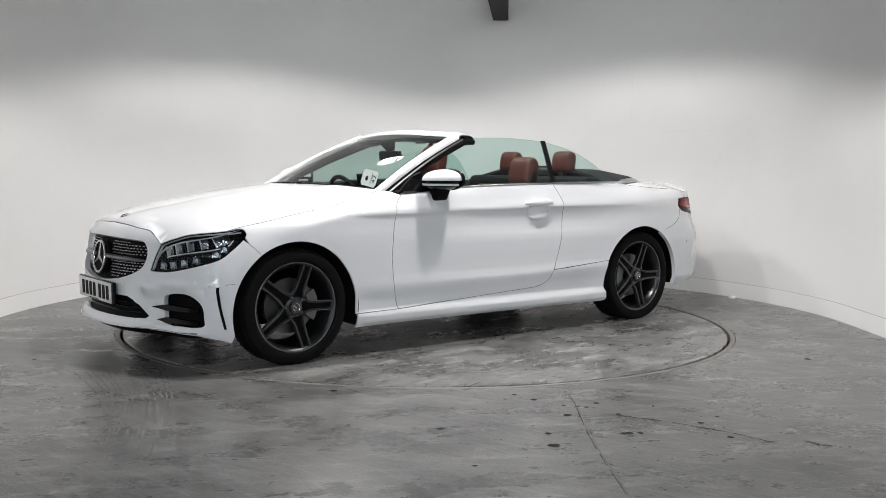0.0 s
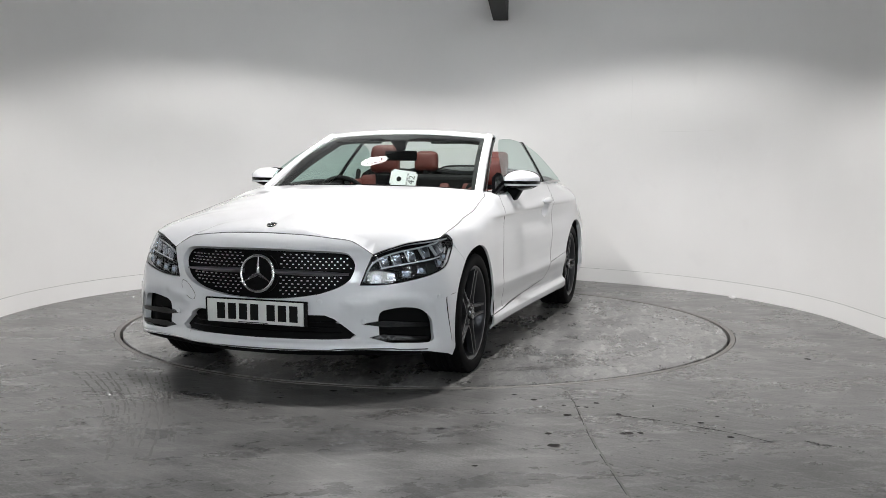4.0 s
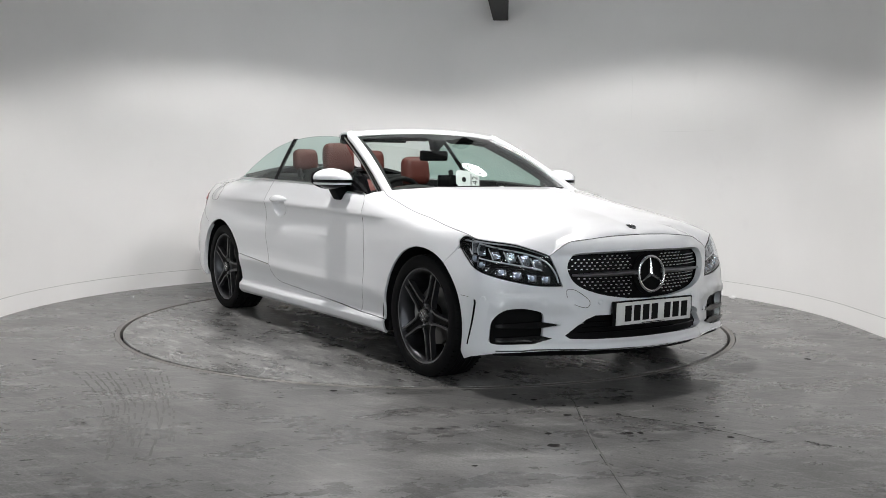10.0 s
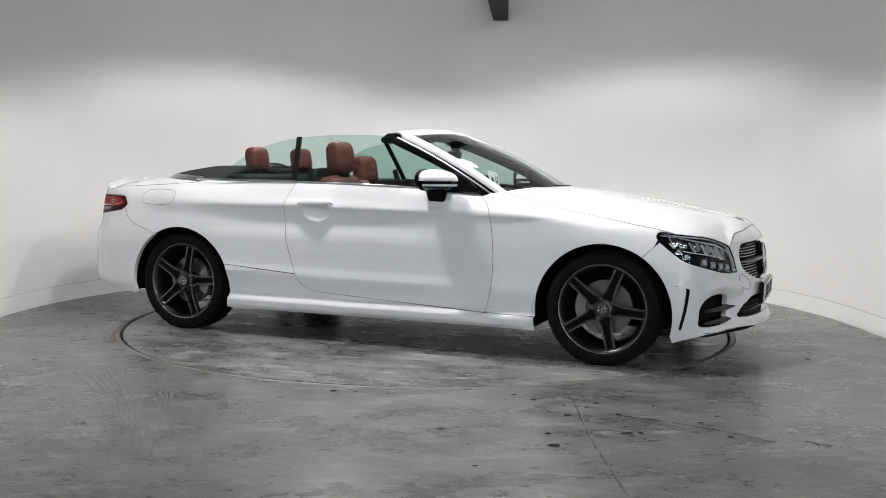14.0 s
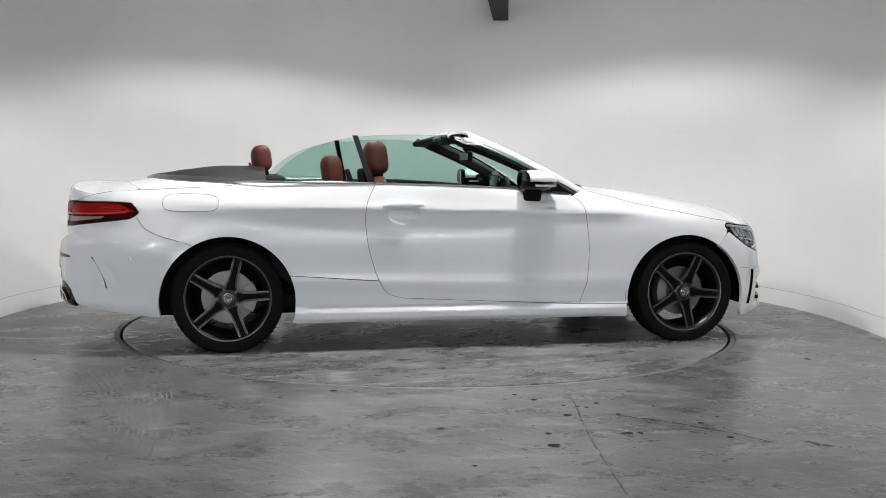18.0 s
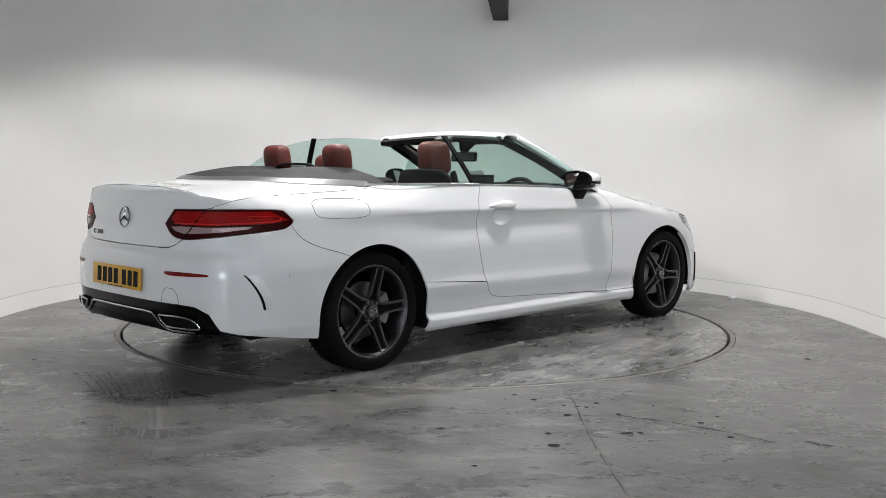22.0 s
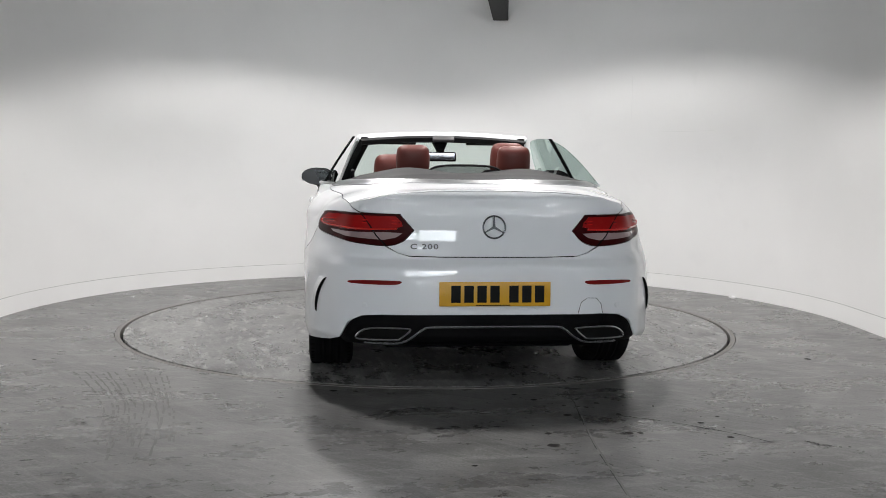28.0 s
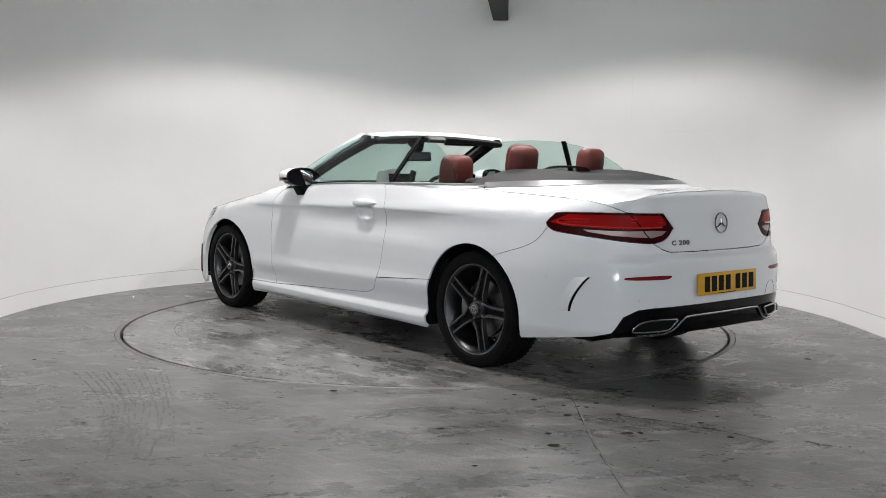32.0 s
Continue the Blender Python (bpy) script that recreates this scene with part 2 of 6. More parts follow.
def spline(pts, n=8, closed=False):
    """Catmull-Rom points through pts."""
    P = [np.array(p, float) for p in pts]
    k = len(P)
    out = []
    for i in range(k if closed else k - 1):
        if closed:
            a, b, c, d = P[(i - 1) % k], P[i], P[(i + 1) % k], P[(i + 2) % k]
        else:
            b, c = P[i], P[i + 1]
            a = P[i - 1] if i > 0 else 2 * b - c
            d = P[i + 2] if i < k - 2 else 2 * c - b
        for q in range(n):
            t = q / n
            out.append(0.5 * (2 * b + (c - a) * t + (2 * a - 5 * b + 4 * c - d) * t * t + (3 * b - a - 3 * c + d) * t ** 3))
    if not closed:
        out.append(P[-1])
    return [tuple(float(v) for v in p) for p in out]


def dense(poly, step):
    out = []
    for i, a in enumerate(poly):
        b = poly[(i + 1) % len(poly)]
        n = max(1, int(math.dist(a, b) / step))
        out += [(a[0] + (b[0] - a[0]) * q / n, a[1] + (b[1] - a[1]) * q / n) for q in range(n)]
    return out


def area2(poly):
    return sum(poly[i - 1][0] * p[1] - p[0] * poly[i - 1][1] for i, p in enumerate(poly))


def shrink(poly, d):
    """Moves a polygon's outline inwards by d (outwards if negative)."""
    k = len(poly)
    sgn = 1 if area2(poly) > 0 else -1
    out = []
    for i in range(k):
        a, p, b = poly[i - 1], poly[i], poly[(i + 1) % k]
        e1, e2 = (p[0] - a[0], p[1] - a[1]), (b[0] - p[0], b[1] - p[1])
        l1, l2 = math.hypot(*e1) or 1, math.hypot(*e2) or 1
        n = (-(e1[1] / l1 + e2[1] / l2) * sgn, (e1[0] / l1 + e2[0] / l2) * sgn)
        ln = math.hypot(*n) or 1
        q = d / max(ln / 2, 0.5)
        out.append((p[0] + n[0] / ln * q, p[1] + n[1] / ln * q))
    return out


def inside(poly, pts):
    """Which of the points (k, 2) lie in the polygon."""
    P = np.array(poly)
    x, y = pts[:, 0], pts[:, 1]
    r = np.zeros(len(pts), bool)
    for i in range(len(P)):
        x0, y0 = P[i - 1]
        x1, y1 = P[i]
        if y0 == y1:
            continue
        c = ((y0 > y) != (y1 > y)) & (x < (x1 - x0) * (y - y0) / (y1 - y0) + x0)
        r ^= c
    return r


def far_from(polys, pts, d):
    keep = np.ones(len(pts), bool)
    for poly in polys:
        P = np.array(poly)
        Q = np.roll(P, -1, 0)
        for a, b in zip(P, Q):
            e = b - a
            t = np.clip(((pts - a) @ e) / max(e @ e, 1e-12), 0, 1)
            keep &= np.hypot(*(pts - a - t[:, None] * e).T) > d
    return keep


def sheet(name, outline, surf, material, parent, holes=(), grid=(0.03, 0.025), step=0.012, gap=0.0015, depth=0.012, lift=0.0, flip=False, label=""):
    """A panel: a polygon of a surface's two parameters, with holes, laid on the surface and given returned edges."""
    from mathutils.geometry import delaunay_2d_cdt
    outer = dense(shrink(outline, gap), step)
    inner = [dense(shrink(h, -gap), step) for h in holes]
    loops = [outer] + inner
    P = np.array(outer)
    gx = np.arange(P[:, 0].min() + grid[0] / 2, P[:, 0].max(), grid[0])
    gy = np.arange(P[:, 1].min() + grid[1] / 2, P[:, 1].max(), grid[1])
    pts = np.array([(a, b) for a in gx for b in gy]) if len(gx) and len(gy) else np.zeros((0, 2))
    if len(pts):
        ok = inside(outer, pts)
        for h in inner:
            ok &= ~inside(h, pts)
        pts = pts[ok]
        if len(pts):
            pts = pts[far_from(loops, pts, min(grid) * 0.45)]
    verts, edges = [], []
    for lp in loops:
        k = len(verts)
        verts += [Vector(p) for p in lp]
        edges += [(k + i, k + (i + 1) % len(lp)) for i in range(len(lp))]
    verts += [Vector(p) for p in pts]
    V, _, F, _, _, _ = delaunay_2d_cdt(verts, edges, [], 1, 1e-6, False)
    V = np.array([tuple(v) for v in V])
    cen = np.array([V[list(f)].mean(0) for f in F])
    ok = inside(outer, cen)
    for h in inner:
        ok &= ~inside(h, cen)

    def at(q):
        p = np.array(surf(q[0], q[1]))
        e = 0.004
        a = np.array(surf(q[0] + e, q[1])) - np.array(surf(q[0] - e, q[1]))
        b = np.array(surf(q[0], q[1] + e)) - np.array(surf(q[0], q[1] - e))
        n = np.cross(a, b)
        n /= max(np.linalg.norm(n), 1e-12)
        return p, (-n if flip else n)
    vs, ns = [], []
    for q in V:
        p, n = at(q)
        vs.append(p + n * lift)
        ns.append(n)
    fs = []
    for f, good in zip(F, ok):
        if not good:
            continue
        a, b, c = (V[i] for i in f[:3])
        ccw = (b[0] - a[0]) * (c[1] - a[1]) - (b[1] - a[1]) * (c[0] - a[0]) > 0
        fs.append(tuple(f) if ccw != flip else tuple(f)[::-1])
    if depth > 0:
        for q, lp in enumerate(loops):
            lp = lp if (area2(lp) > 0) == (q == 0) else lp[::-1]
            k, m = len(vs), len(lp)
            top, out = [], []
            for p2 in lp:
                p, n = at(p2)
                top.append((p + n * lift, n))
            cen3 = [t[0] for t in top]
            for i in range(m):
                tan = cen3[(i + 1) % m] - cen3[i - 1]
                o = np.cross(tan, top[i][1])
                o = (-o if flip else o)
                out.append(o / max(np.linalg.norm(o), 1e-12))
            for (p, n), o in zip(top, out):
                vs += [p, p - n * depth]
                ns += [o, o]
            for i in range(m):
                j = (i + 1) % m
                f = (k + 2 * i, k + 2 * i + 1, k + 2 * j + 1, k + 2 * j)
                fs.append(f if not flip else f[::-1])
    return put(name, mesh_of(name, vs, fs, material, True, ns), parent, label)

# ---- the studio: a round white bay with a turntable ----
R_WALL, R_TURN = 3.02, 2.042
H_WALL = 4.6
Y_BACK = -24.0
Y_BAY, X_HALL = -2.6, 10.0


def bay_line(r, n=64):
    """The wall's line in plan: a half round whose ends run on straight to the hall."""
    pts = [(r, Y_BAY)] + [(r * math.cos(a), r * math.sin(a)) for a in np.linspace(0, math.pi, n)] + [(-r, Y_BAY)]
    return pts


def wall_bm(r0, r1, z0, z1):
    bm = bmesh.new()
    A, B = bay_line(r0), bay_line(r1)
    rows = [[bm.verts.new((x, y, z)) for x, y in line] for line, z in ((A, z0), (A, z1), (B, z1), (B, z0))]
    for q in range(4):
        a, b = rows[q], rows[(q + 1) % 4]
        for i in range(len(A) - 1):
            bm.faces.new((a[i], a[i + 1], b[i + 1], b[i]))
    for i in (0, -1):
        bm.faces.new([rows[q][i] for q in range(4)])
    bmesh.ops.recalc_face_normals(bm, faces=bm.faces)
    return bm


wall = part("wall_round", wall_bm(R_WALL, R_WALL + 0.2, 0.0, H_WALL), M_wall, None, smooth=True)
tagged(wall, "curved smooth white painted wall round the turntable", "wall", kind="structure")
skirt = part("baseboard", wall_bm(R_WALL - 0.006, R_WALL - 0.0005, 0.0, 0.125), M_skirt, None, smooth=True)
tagged(skirt, "low white painted skirting band along the curved wall", "skirting", kind="structure")

line = [(x, y, 0.127) for x, y in bay_line(R_WALL - 0.003, 96)]
tagged(part("skirting_edge", tube_bm(line, 0.0022, 6), M_grime, None), "thin grimy line along the skirting's top edge", "trim", kind="structure")
bm = bmesh.new()
arc = [(R_WALL - 0.0015) * Vector((math.cos(a), math.sin(a))) for a in np.linspace(radians(46), radians(34.5), 24)]
for (x0, y0), (x1, y1) in zip(arc, arc[1:]):
    bm.faces.new([bm.verts.new(v) for v in ((x0, y0, 1.430), (x1, y1, 1.430), (x1, y1, 1.4325), (x0, y0, 1.4325))])
for a, z0, z1 in ((51.0, 1.56, 1.95), (63.5, 2.36, 2.362)):
    c, sn = math.cos(radians(a)), math.sin(radians(a))
    w = 0.0012 if z1 - z0 > 0.1 else 0.05
    bm.faces.new([bm.verts.new((R_WALL * c - 0.002 * c + k * w * sn, R_WALL * sn - 0.002 * sn - k * w * c, z)) for k, z in ((1, z0), (-1, z0), (-1, z1), (1, z1))])
bmesh.ops.recalc_face_normals(bm, faces=bm.faces)
tagged(part("wall_joints", bm, M_joint_wall, None), "faint plaster joints in the curved wall", "trim", kind="structure")
bm = bmesh.new()
box(bm, -X_HALL - 0.2, X_HALL + 0.2, Y_BACK - 0.2, Y_BACK, 0, H_WALL)
for sg, nm in ((1, "wall_east"), (-1, "wall_west")):
    side_bm = bmesh.new()
    box(side_bm, min(sg * X_HALL, sg * (X_HALL + 0.2)), max(sg * X_HALL, sg * (X_HALL + 0.2)), Y_BACK, Y_BAY + 0.2, 0, H_WALL)
    box(side_bm, min(sg * (R_WALL + 0.2), sg * X_HALL), max(sg * (R_WALL + 0.2), sg * X_HALL), Y_BAY, Y_BAY + 0.2, 0, H_WALL)
    tagged(part(nm, side_bm, M_back, None), "plain grey wall of the hall behind the camera", "wall", kind="structure")
tagged(part("wall_back", bm, M_back, None), "plain grey wall behind the camera", "wall", kind="structure")


def back_window(name, x, z, w, h, cols):
    """A bright frosted window with a white frame in the wall behind the camera."""
    bm = bmesh.new()
    for x0, x1, z0, z1 in ((-w / 2 - 0.05, w / 2 + 0.05, -0.05, 0), (-w / 2 - 0.05, w / 2 + 0.05, h, h + 0.05), (-w / 2 - 0.05, -w / 2, 0, h), (w / 2, w / 2 + 0.05, 0, h)):
        box(bm, x0, x1, 0.0, 0.06, z0, z1)
    fr = part(name, bm, M_card2, None)
    fr.matrix_world = pose(x, Y_BACK + 0.002, z)
    tagged(fr, "bright frosted window in the wall behind the camera", "window", kind="structure")
    for i in range(cols):
        bm = bmesh.new()
        a = -w / 2 + w * i / cols
        box(bm, a + 0.02, a + w / cols - 0.02, 0.01, 0.03, 0.02, h - 0.02)
        part("pane", bm, M_day, fr, "frosted daylight pane")


back_window("window_1", 1.2, 0.5, 2.8, 2.0, 2)
back_window("window_2", -1.6, 0.8, 2.0, 1.3, 4)
bm = bmesh.new()
box(bm, -X_HALL - 0.2, X_HALL + 0.2, Y_BACK - 0.2, R_WALL + 0.2, H_WALL, H_WALL + 0.15)
tagged(part("ceiling", bm, M_ceil, None), "plain grey ceiling over the round bay", "ceiling", kind="structure")

# floor with a round opening
bm = bmesh.new()
N = 160
R_EDGE = 2.094
ring_in = [bm.verts.new((R_EDGE * math.cos(2 * math.pi * i / N), R_EDGE * math.sin(2 * math.pi * i / N), 0)) for i in range(N)]
ring_out = []
for i in range(N):
    a = 2 * math.pi * i / N
    c, s = math.cos(a), math.sin(a)
    k = min((X_HALL + 0.1) / max(abs(c), 1e-6), ((R_WALL + 0.1) if s > 0 else -Y_BACK + 0.1) / max(abs(s), 1e-6))
    ring_out.append(bm.verts.new((c * k, s * k, 0)))
low = [bm.verts.new((v.co.x, v.co.y, -0.25)) for v in ring_in]
for i in range(N):
    j = (i + 1) % N
    bm.faces.new((ring_in[i], ring_out[i], ring_out[j], ring_in[j]))
    bm.faces.new((ring_in[i], ring_in[j], low[j], low[i]))
bmesh.ops.recalc_face_normals(bm, faces=bm.faces)
tagged(part("floor", bm, M_floor, None), "grey power-floated concrete floor with scuffs and stains", "floor", kind="structure")
bm = bmesh.new()
box(bm, -X_HALL - 0.2, X_HALL + 0.2, Y_BACK - 0.2, R_WALL + 0.2, -0.35, -0.25)
tagged(part("floor_pit", bm, M_gap, None), "dark pit under the turntable gap", "floor", kind="structure")

edge = part("turntable_rim", lathe_bm([(2.060, -0.2), (2.060, -0.001), (2.062, 0.001), (2.090, 0.001), (2.091, -0.001), (2.091, -0.2)], 160, "z"), M_steel, None, smooth=True)
tagged(edge, "thin worn steel rim ring round the turntable", "rim", kind="structure")

turntable = thing("turntable", "round grey concrete turntable disc flush with the floor", "turntable")
part("disc", lathe_bm([(0.0, 0.0), (0.7, 0.0), (1.4, 0.0), (R_TURN - 0.004, 0.0), (R_TURN, -0.004), (R_TURN, -0.12), (0.0, -0.12)], 160, "z"), M_disc, turntable)

# ceiling beam that ends at the wall
bm = bmesh.new()
box(bm, -0.075, 0.075, -1.2, 0.0, 2.53, 2.73, 0.006, 1)
beam = part("ceiling_beam", bm, M_beam, None)
beam.matrix_world = pose(0.70, 2.91, 0, 0, 0, -6.0)
tagged(beam, "black painted steel beam ending at the curved wall", "beam", kind="structure")


def round_lamp(x, y, z):
    t = thing("round_lamp", "round white lamp hanging over the turntable", "lamp", pose(x, y, z), "lamps over the turntable")
    part("housing", lathe_bm([(0.0, 0.10), (0.12, 0.10), (0.19, 0.04), (0.21, 0.0), (0.205, -0.004), (0.19, 0.0)], 40, "z"), M_plastic, t, smooth=True)
    part("diffuser", lathe_bm([(0.115, 0.012), (0.19, 0.012), (0.19, 0.002), (0.115, 0.002), (0.115, 0.012)], 40, "z"), M_lampglow, t, "glowing white diffuser ring")
    part("diffuser", lathe_bm([(0.0, 0.012), (0.06, 0.012), (0.06, 0.002), (0.0, 0.002)], 40, "z"), M_lampglow, t, "glowing white middle disc")
    part("reflector", lathe_bm([(0.0, 0.016), (0.192, 0.016), (0.192, 0.013), (0.0, 0.013)], 40, "z"), M_card2, t, "white reflector plate")
    bm = bmesh.new()
    box(bm, -0.006, 0.006, -0.006, 0.006, 0.09, H_WALL - z)
    part("stem", bm, M_plastic, t)
    return t


for lx, ly, _ in LAMPS:
    round_lamp(lx, ly, LAMP_Z)


def tube_lamp(x, y):
    t = thing("strip_light", "long white tube lamp under the ceiling", "strip light", pose(x, y, TUBE_Z), "strip lights under the ceiling")
    bm = bmesh.new()
    box(bm, -TUBE_L / 2 - 0.03, TUBE_L / 2 + 0.03, -0.05, 0.05, 0.0, H_WALL - TUBE_Z, 0.01, 1)
    part("housing", bm, M_card2, t)
    bm = bmesh.new()
    box(bm, -TUBE_L / 2, TUBE_L / 2, -0.035, 0.035, -0.07, -0.004, 0.02, 3)
    part("tube", bm, M_tube, t, "glowing white tube", smooth=True)
    return t


for tx, ty in TUBES:
    tube_lamp(tx, ty)

# ---- marks on the floor ----
rnd = random.Random(4)


def blot(bm, x, y, rx, ry, z, n=12):
    a0 = rnd.random() * 6
    vs = [bm.verts.new((x + rx * (0.75 + 0.4 * rnd.random()) * math.cos(a0 + 2 * math.pi * i / n), y + ry * (0.75 + 0.4 * rnd.random()) * math.sin(a0 + 2 * math.pi * i / n), z)) for i in range(n)]
    f = bm.faces.new(vs)
    f.normal_update()
    if f.normal.z < 0:
        f.normal_flip()


def streak(bm, pts, w, z, gaps=0.0, wob=0.003):
    """A broken line of thin flat dashes."""
    pts = spline([(x, y) for x, y in pts], 10)
    for (x0, y0), (x1, y1) in zip(pts, pts[1:]):
        if rnd.random() < gaps:
            continue
        d = Vector((x1 - x0, y1 - y0, 0))
        n = Vector((-d.y, d.x, 0)).normalized() * w * (0.5 + 0.8 * rnd.random()) / 2
        o = Vector((rnd.uniform(-wob, wob), rnd.uniform(-wob, wob), 0))
        a, b = Vector((x0, y0, z)) + o, Vector((x1, y1, z)) + o
        f = bm.faces.new([bm.verts.new(v) for v in (a - n, b - n, b + n, a + n)])
        f.normal_update()
        if f.normal.z < 0:
            f.normal_flip()


bm = bmesh.new()
for x, y, r in ((0.06, -2.822, 0.012), (0.508, -3.062, 0.018), (0.504, -2.89, 0.011), (0.627, -2.585, 0.014), (0.634, -2.41, 0.008), (-0.449, -2.145, 0.013), (0.509, -2.304, 0.011), (0.425, -2.203, 0.009),
                (0.794, -2.362, 0.010), (-2.183, -1.441, 0.008), (0.842, -2.875, 0.013), (0.815, -2.88, 0.009), (0.889, -2.865, 0.009), (0.892, -2.885, 0.007), (2.218, -1.265, 0.014), (-1.447, -2.758, 0.007),
                (0.18, -3.331, 0.008), (1.188, -2.706, 0.010), (1.294, -2.598, 0.007), (-0.159, -2.604, 0.006), (0.735, -2.44, 0.009), (0.86, -2.565, 0.009), (0.70, -2.43, 0.006), (1.25, -2.93, 0.011)):
    blot(bm, x, y, r * 1.5, r * 1.4, 0.0012)
for i in range(26):
    blot(bm, 0.3 + rnd.random() * 1.2, -2.2 - rnd.random() * 1.2, 0.005, 0.005, 0.0012, 7)
tagged(part("oil_spots", bm, M_spot, None), "small black oil spots on the concrete floor", "stains", kind="stuff")
bm = bmesh.new()
streak(bm, [(0.845, -2.579), (1.087, -2.717), (1.264, -2.857), (1.402, -3.004)], 0.007, 0.0012, 0.25)
streak(bm, [(0.845, -2.579), (1.0, -2.665), (1.087, -2.717), (1.264, -2.857), (1.402, -3.004)], 0.004, 0.0016, 0.1)
streak(bm, [(1.529, -2.969), (1.599, -3.04), (1.698, -3.07)], 0.012, 0.0012, 0.3, 0.008)
streak(bm, [(1.56, -2.80), (1.60, -2.83)], 0.006, 0.0012, 0.3)
streak(bm, [(0.683, -2.10), (0.690, -2.30), (0.694, -2.36)], 0.006, 0.0012, 0.3)
streak(bm, [(0.690, -2.40), (0.681, -2.6), (0.668, -3.0), (0.676, -3.64)], 0.0035, 0.0011, 0.25, 0.001)
tagged(part("floor_cracks", bm, M_spot, None), "thin dark cracks in the concrete floor", "cracks", kind="stuff")
bm = bmesh.new()
streak(bm, [(0.697, -2.11), (0.688, -2.6), (0.675, -3.0), (0.683, -3.64), (0.69, -4.4)], 0.0075, 0.0009, 0.0, 0.001)
joint = tagged(part("floor_joint", bm, M_joint, None), "pale filled joint across the concrete floor", "floor joint", kind="structure")
bm = bmesh.new()
for k in range(12):
    dx = -0.11 + 0.02 * k + rnd.uniform(-0.006, 0.006)
    streak(bm, [(-1.60 + dx * 2.2, -1.75), (-1.42 + dx * 1.7, -2.15), (-1.27 + dx * 1.4, -2.55), (-1.12 + dx * 1.2, -3.0 - 0.3 * rnd.random())], 0.010, 0.0010 + 0.00002 * k, 0.3, 0.003)
for k in range(60):
    x, y, a = rnd.uniform(-0.6, 1.7), rnd.uniform(-3.6, -2.15), rnd.uniform(-0.6, 0.1)
    ln = rnd.uniform(0.05, 0.25)
    streak(bm, [(x, y), (x + ln * 0.5 * math.cos(a), y + ln * 0.5 * math.sin(a)), (x + ln * math.cos(a), y + ln * math.sin(a))], 0.0022, 0.0014, 0.3, 0.001)
tagged(part("tyre_scuffs", bm, M_scuff, None), "pale tyre scuffs and scratches on the floor", "scuffs", kind="stuff")
# scrap of paper at the foot of the wall
bm = bmesh.new()
bmesh.ops.create_icosphere(bm, subdivisions=2, radius=0.022)
for v in bm.verts:
    v.co = Vector((v.co.x * 1.3, v.co.y, max(-0.012, v.co.z * 0.55))) * (0.7 + 0.6 * rnd.random())
scrap = part("paper_scrap", bm, M_card, None)
scrap.location = (2.60, 1.385, 0.009)
tagged(scrap, "small crumpled white paper scrap by the wall", "paper scrap")
# rings worn into the turntable
bm = bmesh.new()
for r0, a0, a1, n in ((1.72, 20, 75, 1), (1.70, 22, 70, 1), (1.68, 25, 68, 1), (1.66, 25, 60, 1), (1.64, 30, 62, 1), (1.75, 200, 240, 1), (1.25, 100, 150, 1), (1.62, 250, 300, 1), (1.60, 255, 295, 1), (0.9, 10, 60, 1)):
    streak(bm, [(r0 * math.cos(radians(a)), r0 * math.sin(radians(a))) for a in np.linspace(a0, a1, 6)], 0.008, 0.0010, 0.35, 0.003)
tagged(part("tyre_marks", bm, M_scuff, turntable, "pale curved tyre scuffs"), kind="stuff")
bm = bmesh.new()
for k in range(40):
    a, r = rnd.random() * 6.283, 2.0 * math.sqrt(rnd.random())
    blot(bm, r * math.cos(a), r * math.sin(a), 0.004 + 0.01 * rnd.random() ** 2, 0.004 + 0.005 * rnd.random(), 0.0012, 8)
tagged(part("oil_spots", bm, M_spot, turntable, "small dark spots"), kind="stuff")

# ---- the car: x forward, y to its left, z up, origin on the floor under its middle ----
OFF = -0.104
car = thing("car", "white convertible with its roof down and red-brown leather seats", "car")

PLAN = [(2.275, 0), (2.271, 0.12), (2.256, 0.24), (2.228, 0.36), (2.182, 0.46), (2.13, 0.575), (2.09, 0.68), (2.045, 0.775), (1.99, 0.838), (1.92, 0.876), (1.82, 0.889), (1.70, 0.895), (1.48, 0.90), (1.15, 0.886),
        (0.8, 0.872), (0.2, 0.874), (-0.4, 0.886), (-1.0, 0.902), (-1.35, 0.907), (-1.6, 0.904), (-1.85, 0.882), (-2.015, 0.834), (-2.12, 0.778), (-2.21, 0.722), (-2.268, 0.65),
        (-2.318, 0.54), (-2.346, 0.42), (-2.361, 0.24), (-2.367, 0.1), (-2.368, 0)]
_c = np.array(spline(PLAN, 24))
_s = np.concatenate([[0], np.cumsum(np.hypot(*np.diff(_c, axis=0).T))])
S_ALL = float(_s[-1])
_g = np.linspace(0, S_ALL, 1400)
_px, _py = np.interp(_g, _s, _c[:, 0]), np.interp(_g, _s, _c[:, 1])
_k = np.hanning(41)
_k /= _k.sum()
_tx, _ty = np.gradient(_px), np.gradient(_py)
_tx = np.convolve(np.concatenate([-_tx[20:0:-1], _tx, -_tx[-2:-22:-1]]), _k, "valid")
_ty = np.convolve(np.concatenate([_ty[20:0:-1], _ty, _ty[-2:-22:-1]]), _k, "valid")
_ln = np.hypot(_tx, _ty)
_nx, _ny = -_ty / _ln, _tx / _ln
_sgn = 1 if _ny[700] > 0 else -1
_nx, _ny = _nx * _sgn, _ny * _sgn
_nx[0], _ny[0], _nx[-1], _ny[-1] = 1, 0, -1, 0


def s_of_x(x):
    i = np.argmin(np.abs(_px - x))
    return float(_g[i])


